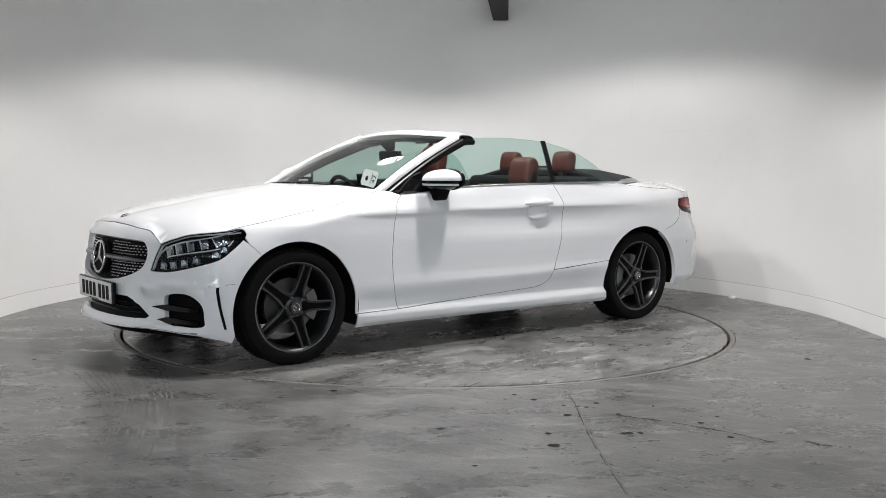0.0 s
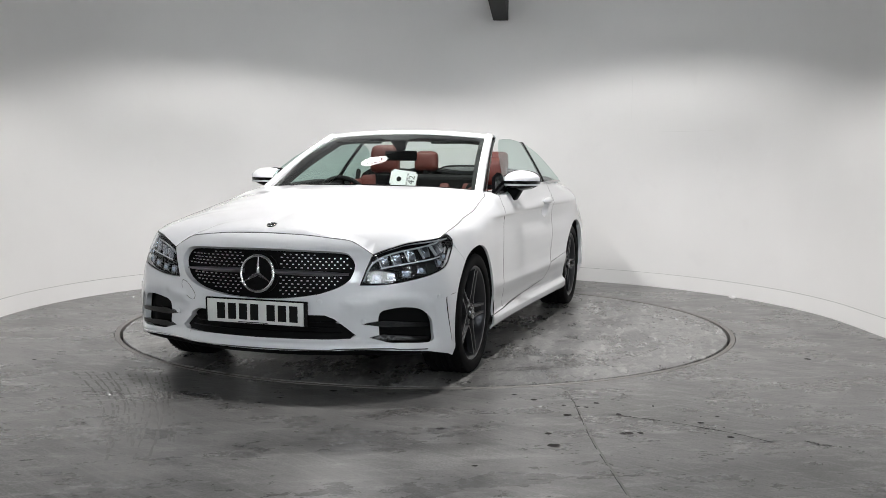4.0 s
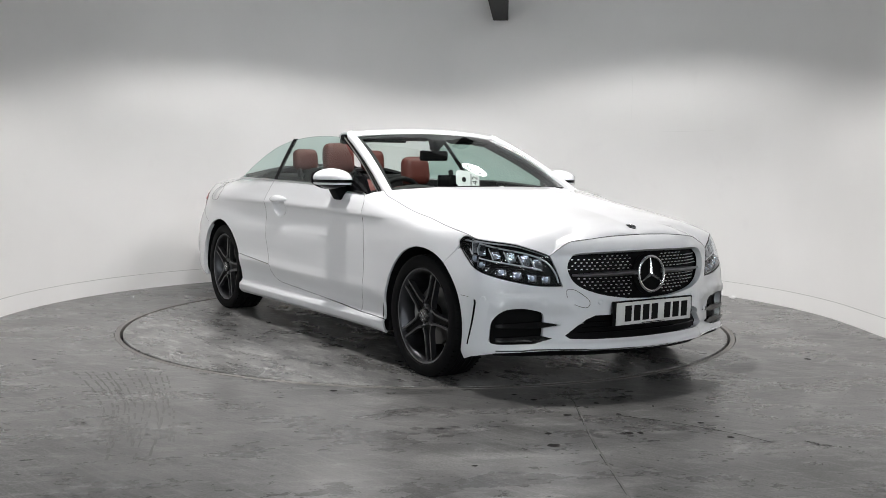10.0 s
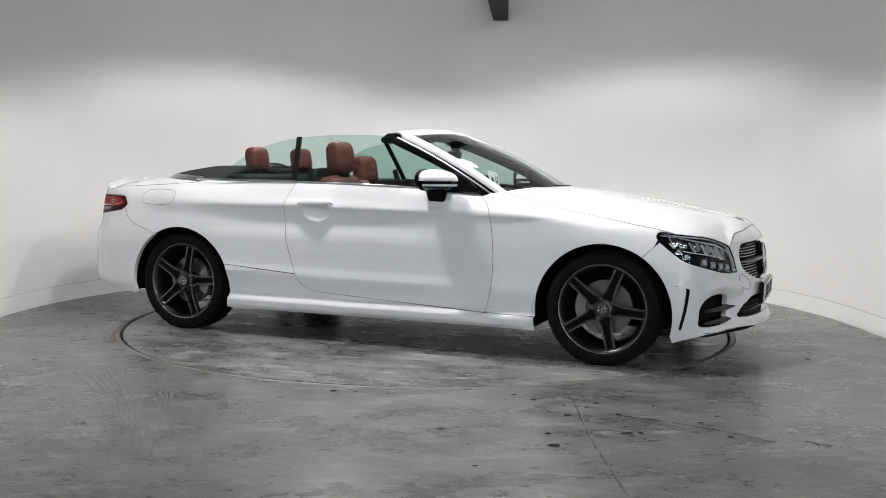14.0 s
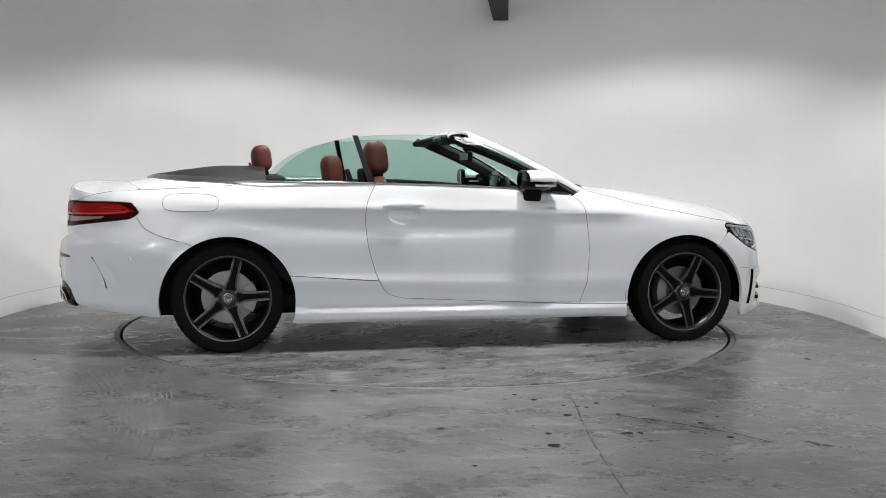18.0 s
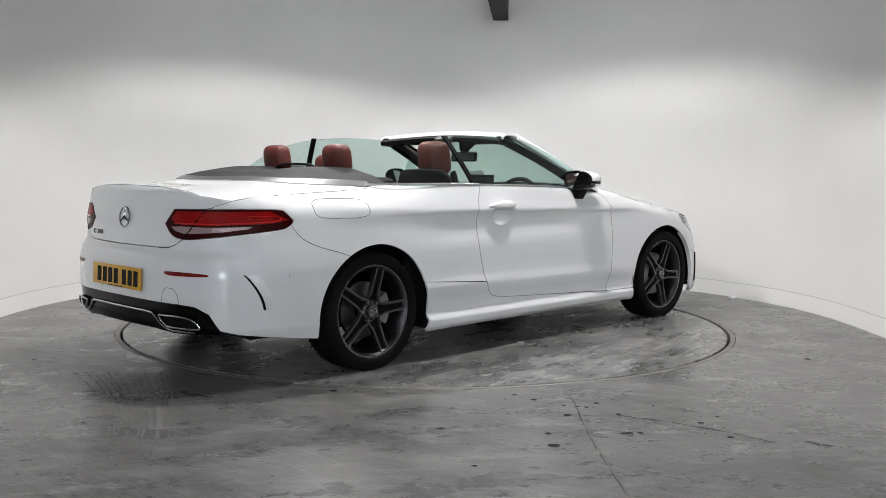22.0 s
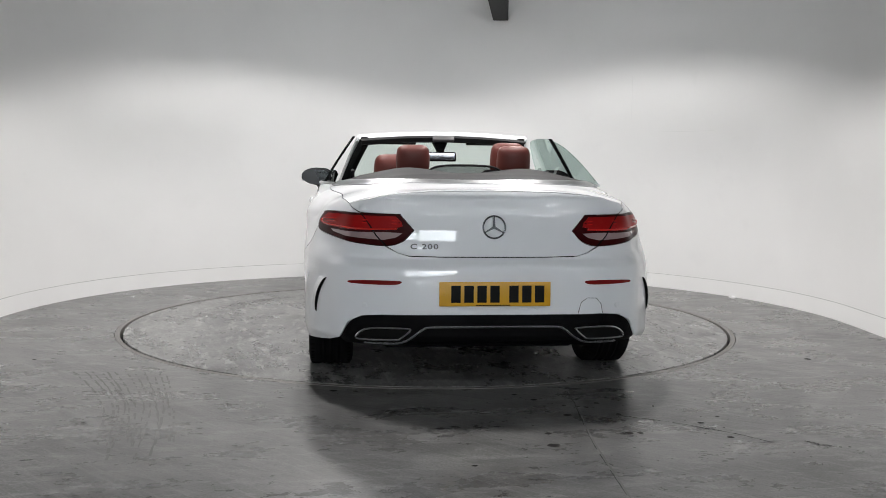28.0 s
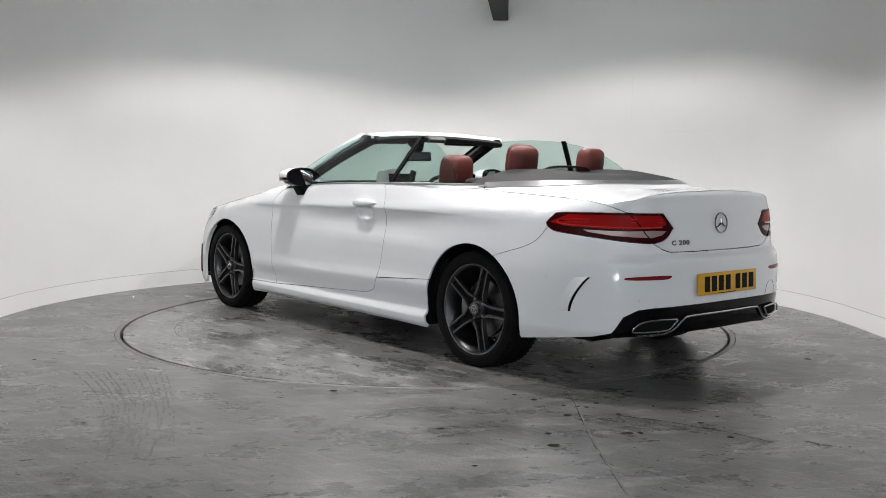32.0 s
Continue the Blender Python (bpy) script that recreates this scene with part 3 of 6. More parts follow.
# how far each station of the skin stands in from the plan, by height
STATIONS = [
    (0.0, [(0.15, 0.06), (0.205, -0.026), (0.225, -0.03), (0.262, -0.004), (0.45, 0.0), (0.57, 0.008), (0.669, 0.024), (0.70, 0.036), (0.72, 0.047), (0.745, 0.070), (0.763, 0.097), (0.80, 0.16), (0.85, 0.24)]),
    (s_of_x(2.13), [(0.15, 0.05), (0.205, -0.014), (0.225, -0.016), (0.262, 0.0), (0.5, 0.0), (0.56, 0.003), (0.62, 0.009), (0.669, 0.020), (0.69, 0.028), (0.75, 0.072), (0.85, 0.19)]),
    (s_of_x(1.95), [(0.15, 0.02), (0.21, -0.004), (0.26, -0.004), (0.42, 0.0), (0.50, 0.005), (0.56, 0.016), (0.60, 0.026), (0.66, 0.045), (0.70, 0.062), (0.75, 0.092), (0.85, 0.18)]),
    (s_of_x(1.70), [(0.15, 0.0), (0.3, 0.0), (0.55, 0.0), (0.62, 0.008), (0.68, 0.024), (0.731, 0.046), (0.765, 0.072), (0.80, 0.115), (0.85, 0.175)]),
    (s_of_x(1.5), [(0.15, 0.02), (0.3, 0.0), (0.62, -0.002), (0.70, 0.005), (0.755, 0.020), (0.775, 0.034), (0.79, 0.055), (0.815, 0.098), (0.86, 0.17)]),
    (s_of_x(1.25), [(0.15, 0.02), (0.26, 0.004), (0.40, 0.0), (0.64, 0.002), (0.70, 0.005), (0.76, 0.012), (0.785, 0.016), (0.80, 0.022), (0.82, 0.038), (0.84, 0.062), (0.86, 0.092), (0.885, 0.135), (0.91, 0.17), (0.95, 0.22)]),
    (s_of_x(0.9), [(0.165, 0.03), (0.19, -0.008), (0.232, -0.013), (0.246, 0.004), (0.262, 0.020), (0.30, 0.019), (0.375, 0.002), (0.40, 0.0), (0.46, 0.003), (0.55, 0.004), (0.64, 0.004), (0.70, 0.006), (0.76, 0.009), (0.790, 0.009), (0.803, 0.006), (0.815, 0.0), (0.824, 0.002), (0.87, 0.028), (0.918, 0.073), (0.945, 0.126), (0.97, 0.18)]),
    (s_of_x(0.1), [(0.165, 0.03), (0.19, -0.008), (0.232, -0.014), (0.246, 0.008), (0.262, 0.030), (0.30, 0.025), (0.38, 0.002), (0.398, 0.0), (0.42, 0.003), (0.46, 0.0075), (0.50, 0.008), (0.56, 0.0065), (0.62, 0.006), (0.66, 0.0085), (0.70, 0.0145), (0.735, 0.018), (0.785, 0.0155), (0.815, 0.009), (0.832, 0.0), (0.840, 0.002), (0.88, 0.014), (0.975, 0.040), (1.0, 0.052)]),
    (s_of_x(-0.7), [(0.165, 0.03), (0.19, -0.006), (0.232, -0.010), (0.246, 0.008), (0.262, 0.030), (0.32, 0.022), (0.397, 0.002), (0.414, 0.0), (0.435, 0.0035), (0.465, 0.008), (0.50, 0.0085), (0.56, 0.0065), (0.62, 0.0055), (0.66, 0.009), (0.70, 0.0165), (0.74, 0.0205), (0.79, 0.0175), (0.825, 0.009), (0.842, 0.0), (0.850, 0.002), (0.90, 0.022), (0.98, 0.056), (1.0, 0.068)]),
    (s_of_x(-1.35), [(0.16, 0.02), (0.3, 0.0), (0.62, -0.004), (0.70, 0.002), (0.78, 0.010), (0.83, 0.008), (0.85, 0.010), (0.90, 0.040), (0.95, 0.098), (0.975, 0.15), (1.0, 0.2)]),
    (s_of_x(-1.8), [(0.2, 0.03), (0.3, 0.0), (0.56, 0.0), (0.64, 0.010), (0.72, 0.032), (0.80, 0.056), (0.84, 0.070), (0.88, 0.094), (0.92, 0.14), (0.945, 0.19), (0.97, 0.23)]),
    (s_of_x(-2.1), [(0.2, 0.05), (0.3, 0.0), (0.5, 0.0), (0.62, 0.010), (0.68, 0.028), (0.73, 0.046), (0.80, 0.062), (0.84, 0.072), (0.88, 0.088), (0.92, 0.115), (0.95, 0.15), (0.97, 0.19)]),
    (s_of_x(-2.318), [(0.2, 0.08), (0.3, 0.012), (0.5, 0.0), (0.62, 0.006), (0.655, 0.03), (0.675, 0.046), (0.70, 0.0445), (0.74, 0.0465), (0.80, 0.0495), (0.86, 0.0555), (0.90, 0.061), (0.93, 0.067), (0.944, 0.069), (0.955, 0.076), (0.985, 0.11)]),
    (S_ALL, [(0.2, 0.08), (0.3, 0.012), (0.5, 0.0), (0.635, 0.004), (0.66, 0.03), (0.675, 0.046), (0.69, 0.0435), (0.74, 0.0443), (0.80, 0.0475), (0.86, 0.053), (0.90, 0.058), (0.945, 0.065), (0.957, 0.0665), (0.967, 0.073), (0.985, 0.091)]),
]
_zg = np.linspace(0.1, 1.05, 951)
_tab = []
for _s0, _pairs in STATIONS:
    _f = pchip(_pairs)
    _v = np.array([_f(z) for z in _zg])
    _w = np.hanning(9) / np.hanning(9).sum()
    _v = np.convolve(np.pad(_v, 4, mode="edge"), _w, "valid")
    _tab.append(_v)
_tab = np.array(_tab)
_ss = np.array([s for s, _ in STATIONS])


_d = np.diff(_tab, axis=0) / np.diff(_ss)[:, None]
_m = np.zeros_like(_tab)
_same = _d[:-1] * _d[1:] > 0
_m[1:-1][_same] = (2 * _d[:-1] * _d[1:] / np.where(_same, _d[:-1] + _d[1:], 1))[_same]


def _inset(s, z):
    i = min(max(int(np.searchsorted(_ss, s)) - 1, 0), len(_ss) - 2)
    h = _ss[i + 1] - _ss[i]
    t = min(max((s - _ss[i]) / h, 0), 1)
    k = min(max((z - 0.1) / 0.001, 0), 949.999)
    q = int(k)
    f = k - q
    a, b, ma, mb = (v[q] * (1 - f) + v[q + 1] * f for v in (_tab[i], _tab[i + 1], _m[i], _m[i + 1]))
    return (1 + 2 * t) * (1 - t) ** 2 * a + t * (1 - t) ** 2 * h * ma + t * t * (3 - 2 * t) * b + t * t * (t - 1) * h * mb


def skin(s, z):
    """The body's skin: s runs from the nose round the left side to the tail; below 0 and past S_ALL it goes on to the right."""
    m = 1
    if s < 0:
        s, m = -s, -1
    elif s > S_ALL:
        s, m = 2 * S_ALL - s, -1
    d = _inset(s, z)
    x, y = np.interp(s, _g, _px), np.interp(s, _g, _py)
    nx, ny = np.interp(s, _g, _nx), np.interp(s, _g, _ny)
    return (x - nx * d, m * (y - ny * d), z)


def skin_r(s, z):
    x, y, z = skin(s, z)
    return (x, -y, z)


def on_skin(x, y, z):
    """The skin's s nearest to a place of the left side."""
    lo, hi = (0, 700) if x > 0 else (700, 1400)
    best, bs = 9, 0
    for i in range(lo, hi, 2):
        d = _inset(_g[i], z)
        e = math.hypot(_px[i] - _nx[i] * d - x, _py[i] - _ny[i] * d - y)
        if e < best:
            best, bs = e, _g[i]
    return (float(bs), z)


def side(x, z):
    """A place of the left flank by x and z."""
    lo, hi = int(np.argmin(np.abs(_px - 2.16))), int(np.argmin(np.abs(_px + 2.2)))
    return (float(np.interp(-x, -_px[lo:hi], _g[lo:hi])), z)


def nose(y, z):
    """A place of the front by y and z."""
    hi = int(np.argmin(np.abs(_px - 1.9)))
    d = np.array([_inset(s, z) for s in _g[:hi]])
    return (float(np.interp(y, np.maximum.accumulate(_py[:hi] - _ny[:hi] * d), _g[:hi])), z)


def tail(y, z):
    """A place of the rear by y and z."""
    lo = int(np.argmin(np.abs(_px + 1.95)))
    d = np.array([_inset(s, z) for s in _g[lo:]])
    return (float(np.interp(-y, np.maximum.accumulate(_ny[lo:] * d - _py[lo:]), _g[lo:])), z)


XF, XR, ZH, RA = 1.488, -1.353, 0.316, 0.387


def arch(cx, a0, a1, n=26):
    """The wheel arch's edge between two angles, opened out a little below the hub."""
    out = []
    for a in np.linspace(radians(a0), radians(a1), n):
        out.append(side(cx + RA * math.cos(a), 0.292 + RA * math.sin(a)))
    return out


# lines that panels share, on the left side
HL_LOW = [side(1.772, 0.728), side(1.795, 0.698), side(1.86, 0.648), side(1.95, 0.594), nose(0.70, 0.541), nose(0.59, 0.523), nose(0.497, 0.522)]
HL_TOP = [nose(0.497, 0.522), nose(0.522, 0.60), nose(0.545, 0.668), nose(0.62, 0.70), nose(0.71, 0.728), side(1.87, 0.745), side(1.81, 0.754), side(1.782, 0.748), side(1.772, 0.728)]
HL_LOW_C = spline(HL_LOW, 6)
HL_TOP_C = spline(HL_TOP[2:], 6)
HL = HL_LOW_C + [HL_TOP[1]] + HL_TOP_C[:-1]
TL_TOP = [side(-1.858, 0.818), side(-1.893, 0.853), tail(0.775, 0.872), tail(0.62, 0.874), tail(0.43, 0.872), tail(0.374, 0.797)]
TL_LOW = [tail(0.374, 0.797), tail(0.425, 0.745), tail(0.508, 0.724), tail(0.668, 0.738), tail(0.775, 0.762), side(-1.92, 0.777), side(-1.874, 0.795), side(-1.858, 0.818)]
TL_TOP_C, TL_LOW_C = spline(TL_TOP[:4], 6) + [tail(0.53, 0.873), tail(0.437, 0.872), tail(0.41, 0.84), tail(0.374, 0.797)], spline(TL_LOW, 6)
DOOR_F = spline([side(0.79, 0.25), side(0.815, 0.33), side(0.833, 0.401), side(0.843, 0.574), side(0.828, 0.745), side(0.80, 0.868), side(0.743, 0.922)], 5)
DOOR_R = spline([side(-0.49, 0.985), side(-0.54, 0.888), side(-0.554, 0.803), side(-0.543, 0.652), side(-0.516, 0.534), side(-0.472, 0.412), side(-0.418, 0.335), side(-0.33, 0.304)], 5)
DOOR_B = [side(-0.33, 0.304), side(0.29, 0.271), side(0.79, 0.25)]
BELT = spline([side(0.743, 0.922), side(0.661, 0.935), side(0.284, 0.965), side(-0.057, 0.978), side(-0.49, 0.985)], 5)
CREASE = [side(-0.996, 0.45), side(-0.472, 0.412)]
HOODLINE = [on_skin(*p) for p in [(0.86, 0.735, 0.95), (1.0, 0.755, 0.915), (1.15, 0.772, 0.88), (1.3, 0.784, 0.850), (1.5, 0.798, 0.815), (1.66, 0.803, 0.785), (1.78, 0.808, 0.764)]] + [side(1.87, 0.745)]
HOODLINE = spline(HOODLINE, 4)


def mirrored(half, total=0.0):
    """Closes a left half outline over the middle line."""
    return half + [(total * 2 - s, z) for s, z in reversed(half) if abs(s - total) > 1e-6]


def both(name, outline, material, parent=None, holes=(), **kw):
    """The same panel on the left and on the right."""
    parent = parent or car
    a = sheet(name, outline, skin, material, parent, holes, flip=FLIP, **kw)
    b = sheet(name, outline, skin_r, material, parent, holes, flip=not FLIP, **kw)
    return a, b


def probe():
    a, b, c = (np.array(skin(*q)) for q in ((3.0, 0.6), (3.01, 0.6), (3.0, 0.61)))
    return np.cross(b - a, c - a)[1] < 0


FLIP = probe()

# bonnet nose, bumper and front openings
fb = [(0.0, 0.204), nose(0.25, 0.206), nose(0.5, 0.21), nose(0.66, 0.205), side(2.03, 0.20), side(1.93, 0.175), side(1.877, 0.156)]
fb += arch(XF, -14, 56, 20) + [side(1.765, 0.672)]
fb += [p for p in HL_LOW_C if p[1] < 0.70] + [HL_TOP[1], HL_TOP[2]]
fb += [nose(0.508, 0.694), nose(0.43, 0.733), nose(0.32, 0.747), nose(0.2, 0.757), (0.0, 0.762)]
GRILLE = mirrored(spline([(0.0, 0.689), nose(0.2, 0.686), nose(0.40, 0.679), nose(0.452, 0.655), nose(0.47, 0.60), nose(0.432, 0.53), nose(0.323, 0.483), nose(0.163, 0.457), (0.0, 0.448)], 6))
INTAKE = mirrored([(0.0, 0.378), nose(0.343, 0.376), nose(0.385, 0.359), nose(0.43, 0.32), nose(0.478, 0.278), nose(0.455, 0.263), (0.0, 0.261)])
SIDE_IN = spline([nose(0.60, 0.252), nose(0.582, 0.31), nose(0.585, 0.385), nose(0.64, 0.408), nose(0.70, 0.416), nose(0.765, 0.405), nose(0.812, 0.355), nose(0.822, 0.29), nose(0.815, 0.248), nose(0.70, 0.244)], 4, True)
SIDE_IN_R = [(-s, z) for s, z in SIDE_IN][::-1]
BROW = np.array(dense(spline([nose(0.46, 0.425), nose(0.50, 0.437), nose(0.58, 0.447), nose(0.70, 0.452), nose(0.775, 0.444), nose(0.805, 0.425)], 6), 0.01))


def bumper_skin(s, z):
    """The nose with a raised brow over each side intake and a hollow inside it."""
    p = np.array(skin(s, z))
    q = np.array([abs(s), z])
    if abs(s) < 0.3 or z > 0.52:
        return tuple(p)
    d = BROW - q
    k = int(np.argmin((d ** 2).sum(1)))
    r = math.hypot(*d[k])
    h = 0.011 * math.exp(-(r / 0.020) ** 2) * min(1.0, max(0.0, (0.845 - abs(p[1])) / 0.05))
    if z < 0.47 and 0.42 < abs(s) < nose(0.84, 0.3)[0] and z < BROW[k][1]:
        h -= 0.010 * (1 - math.exp(-(r / 0.04) ** 2)) * min(1, max(0, (z - 0.20) / 0.06))
    nx, ny = np.interp(abs(s), _g, _nx), np.interp(abs(s), _g, _ny)
    return (p[0] + nx * h, p[1] + math.copysign(ny, s) * h, p[2])


sheet("front_bumper", mirrored(fb), bumper_skin, M_paint, car, [GRILLE, INTAKE, SIDE_IN, SIDE_IN_R], flip=FLIP, depth=0.03, label="white painted front bumper")

# wings
wing = arch(XF, 56, 186, 40) + [side(1.094, 0.247), side(0.79, 0.25)] + DOOR_F[1:] + [side(0.79, 0.943)] + HOODLINE + HL_TOP_C[19:] + [p for p in HL_LOW_C if p[1] >= 0.70][1:-1] + [side(1.765, 0.672)]
both("front_wing", wing, M_paint, grid=(0.03, 0.0125))
# doors
SCOOP = [side(-0.325 + 0.098 * math.cos(a), 0.812 + 0.066 * math.sin(a)) for a in np.linspace(0, 2 * math.pi, 48, endpoint=False)]
both("door", DOOR_F + BELT[1:] + DOOR_R[1:] + DOOR_B[1:-1], M_paint, holes=[SCOOP], grid=(0.03, 0.0125))
# sills
sill = [side(1.10, 0.165), side(1.094, 0.247), side(0.79, 0.25)] + DOOR_B[::-1][1:] + DOOR_R[::-1][1:11] + [side(-0.472, 0.412), side(-0.996, 0.45)] + arch(XR, 22, -18, 12) + [side(-0.953, 0.164)]
both("sill", sill, M_paint, grid=(0.03, 0.0125))
# quarters
LID_A, LID_B = on_skin(-2.09, 0.637, 0.915), on_skin(-2.15, 0.625, 0.895)
DECKLINE = [on_skin(*p) for p in [(-1.29, 0.765, 0.985), (-1.33, 0.757, 0.972), (-1.5, 0.735, 0.96), (-1.7, 0.702, 0.949), (-1.86, 0.674, 0.941), (-2.0, 0.65, 0.93)]] + [LID_A, LID_B, tail(0.62, 0.874)]
quarter = DOOR_R[:26] + [side(-0.472, 0.412), side(-0.996, 0.45)] + arch(XR, 24, 120, 34) + spline([side(-1.62, 0.652), side(-1.74, 0.687), side(-1.82, 0.728), side(-1.87, 0.79)], 4)
quarter += [TL_LOW_C[-3]] + [p for p in TL_TOP_C if p[0] < tail(0.62, 0.874)[0]] + DECKLINE[::-1] + [side(-1.1, 0.992), side(-0.8, 0.992)]
both("rear_quarter", quarter, M_paint, grid=(0.03, 0.0125))
# rear bumper
rb = [(S_ALL, 0.674), tail(0.25, 0.674), tail(0.396, 0.677), tail(0.449, 0.692), tail(0.49, 0.713)]
rb += [p for p in TL_LOW_C if p[0] < tail(0.50, 0.724)[0] and p[0] > side(-1.90, 0.78)[0]] + [TL_LOW_C[-3]]
rb += spline([side(-1.87, 0.79), side(-1.82, 0.728), side(-1.74, 0.687), side(-1.62, 0.652)], 4) + arch(XR, 120, 190, 24) + [side(-1.74, 0.215), side(-1.9, 0.235), tail(0.76, 0.262), tail(0.715, 0.285), tail(0.70, 0.317), tail(0.677, 0.365), tail(0.612, 0.399), tail(0.522, 0.407), (S_ALL, 0.41)]
sheet("rear_bumper", mirrored(rb, S_ALL), skin, M_paint, car, flip=FLIP, depth=0.03, grid=(0.03, 0.0125), label="white painted rear bumper")
# boot lid, rear face
lid = [(S_ALL, 0.6755), tail(0.25, 0.6755), tail(0.396, 0.6785), tail(0.449, 0.6935), tail(0.50, 0.724)] + [p for p in TL_LOW_C if p[0] > tail(0.50, 0.724)[0]][::-1]
lid += [p for p in TL_TOP_C if p[0] > tail(0.61, 0.874)[0]][::-1] + [tail(0.618, 0.876), LID_B, LID_A, tail(0.58, 0.938), tail(0.50, 0.960), tail(0.3, 0.976), (S_ALL, 0.982)]
sheet("boot_lid", mirrored(lid, S_ALL), skin, M_paint, car, flip=FLIP, depth=0.02)

# bonnet
HC = pchip([(0.8, 0.986), (0.9, 0.982), (1.08, 0.971), (1.27, 0.951), (1.46, 0.923), (1.65, 0.891), (1.85, 0.853), (1.96, 0.833), (2.07, 0.808), (2.125, 0.790), (2.160, 0.775), (2.178, 0.7635), (2.25, 0.70)])


def crown(edge, centre, p, ridge=None, fan=0.0):
    """A panel's surface z(x, y) between its centre line and an edge curve of 3D points that starts on the centre line."""
    E = np.array(edge)
    sg = 1 if E[-1, 0] > E[0, 0] else -1
    X = [E[0, 0]]
    for q in E[1:]:
        X.append(max(X[-1] + 2e-4, q[0]) if sg > 0 else min(X[-1] - 2e-4, q[0]))
    X = np.array(X)
    if fan:
        arc = np.concatenate([[0], np.cumsum(np.linalg.norm(np.diff(E, axis=0), axis=1))])
        X = E[0, 0] + (E[-1, 0] - E[0, 0]) * (arc / arc[-1]) ** fan
    Zc = np.array([centre(x) for x in X])

    def f(x, y):
        u = np.minimum(abs(y) / np.maximum(E[:, 1], 1e-4), 1.3)
        e = (X + (E[:, 0] - X) * u - x) * sg
        ok = (u < 1.15).nonzero()[0]
        i = ok[0] if len(ok) else len(X) - 2
        above = (e[i:] >= 0).nonzero()[0]
        j = i + int(above[0]) if len(above) else len(X) - 1
        j = min(max(j, i + 1, 1), len(X) - 1)
        t = (0 - e[j - 1]) / (e[j] - e[j - 1]) if e[j] != e[j - 1] else 0
        t = min(max(t, -0.5), 1.5)
        uu, zc, ze = (v[j - 1] + (v[j] - v[j - 1]) * t for v in (u, Zc, E[:, 2]))
        zc = centre(X[j - 1] + (X[j] - X[j - 1]) * t)
        z = zc + (ze - zc) * min(uu, 1.2) ** p
        return (x, y, z + (ridge(x, y) if ridge else 0))
    return f


def hood_ridge(x, y):
    c = abs(y)
    return 0.003 * math.exp(-((c - (0.30 + 0.10 * (2.1 - x))) / 0.07) ** 2) * min(1, max(0, (2.1 - x) / 0.6))


hood_sz = spline([(0.0, 0.762), nose(0.2, 0.757), nose(0.32, 0.747), nose(0.43, 0.733), nose(0.508, 0.694)], 8) + HL_TOP_C[:19] + HOODLINE[::-1][1:]
HOOD_E = [q for q in (skin(*q) for q in dense(hood_sz + [hood_sz[-1]], 0.012)) if q[1] >= -1e-6]
_cut = max(range(len(HOOD_E)), key=lambda i: -HOOD_E[i][0])
HOOD_E = HOOD_E[:_cut + 1]
bonnet = crown(HOOD_E, HC, 2.6, hood_ridge, 1.5)
hood = [(x, y) for x, y, z in HOOD_E] + spline([(0.88, 0.6), (0.93, 0.4), (0.96, 0.2), (0.965, 0.0)], 5)
sheet("bonnet", [(hood[0][0], 0.0)] + hood[1:] + [(x, -y) for x, y in hood[1:-1]][::-1], bonnet, M_paint, car, flip=False, grid=(0.035, 0.035), depth=0.02)

# rear deck
DC = pchip([(-2.4, 0.97), (-2.29, 0.983), (-2.25, 0.988), (-2.15, 0.984), (-2.04, 0.985), (-1.89, 1.004), (-1.76, 1.022), (-1.57, 1.05), (-1.38, 1.065), (-1.2, 1.07)])
deck_sz = spline([(S_ALL, 0.982), tail(0.3, 0.976), tail(0.5, 0.960), tail(0.58, 0.938)], 8) + DECKLINE[-3::-1]
DECK_E = [skin(*q) for q in dense(deck_sz + [deck_sz[-1]], 0.012)]
_cut = max(range(len(DECK_E)), key=lambda i: DECK_E[i][0])
DECK_E = [(x, abs(y), z) for x, y, z in DECK_E[:_cut + 1]]
DECK_E.append((-1.05, DECK_E[-1][1] + 0.01, DECK_E[-1][2]))
deck = crown(DECK_E, DC, 3.4)


SPLIT = spline([(-1.86, 0.672), (-1.93, 0.5), (-1.985, 0.25), (-2.0, 0.0)], 5)
TRIM_OUT = spline([(-1.29, 0.76), (-1.42, 0.715), (-1.58, 0.64), (-1.72, 0.52), (-1.82, 0.34), (-1.865, 0.15), (-1.875, 0.0)], 5)
TRIM_IN = spline([(-1.28, 0.722), (-1.405, 0.672), (-1.555, 0.597), (-1.687, 0.482), (-1.782, 0.318), (-1.825, 0.14), (-1.833, 0.0)], 5)


lt = [(x, y) for x, y, z in DECK_E if x < -1.862]
lt = [(lt[0][0], 0.0)] + lt[1:]
sheet("boot_lid_top", lt[::-1] + [(x, -y) for x, y in lt[1:]] + [(x, -y) for x, y in SPLIT[:-1]] + SPLIT[::-1], deck, M_paint, car, flip=False, grid=(0.03, 0.03), depth=0.015)


def lifted(d, right=False):
    """The skin moved outwards by d, on the left or the right."""
    def f(s, z):
        e = 0.004
        p = np.array(skin(s, z))
        a = np.array(skin(s + e, z)) - np.array(skin(s - e, z))
        b = np.array(skin(s, z + e)) - np.array(skin(s, z - e))
        n = np.cross(a, b)
        n /= np.linalg.norm(n)
        q = p + (-n if FLIP else n) * d
        return (q[0], -q[1] if right else q[1], q[2])
    return f


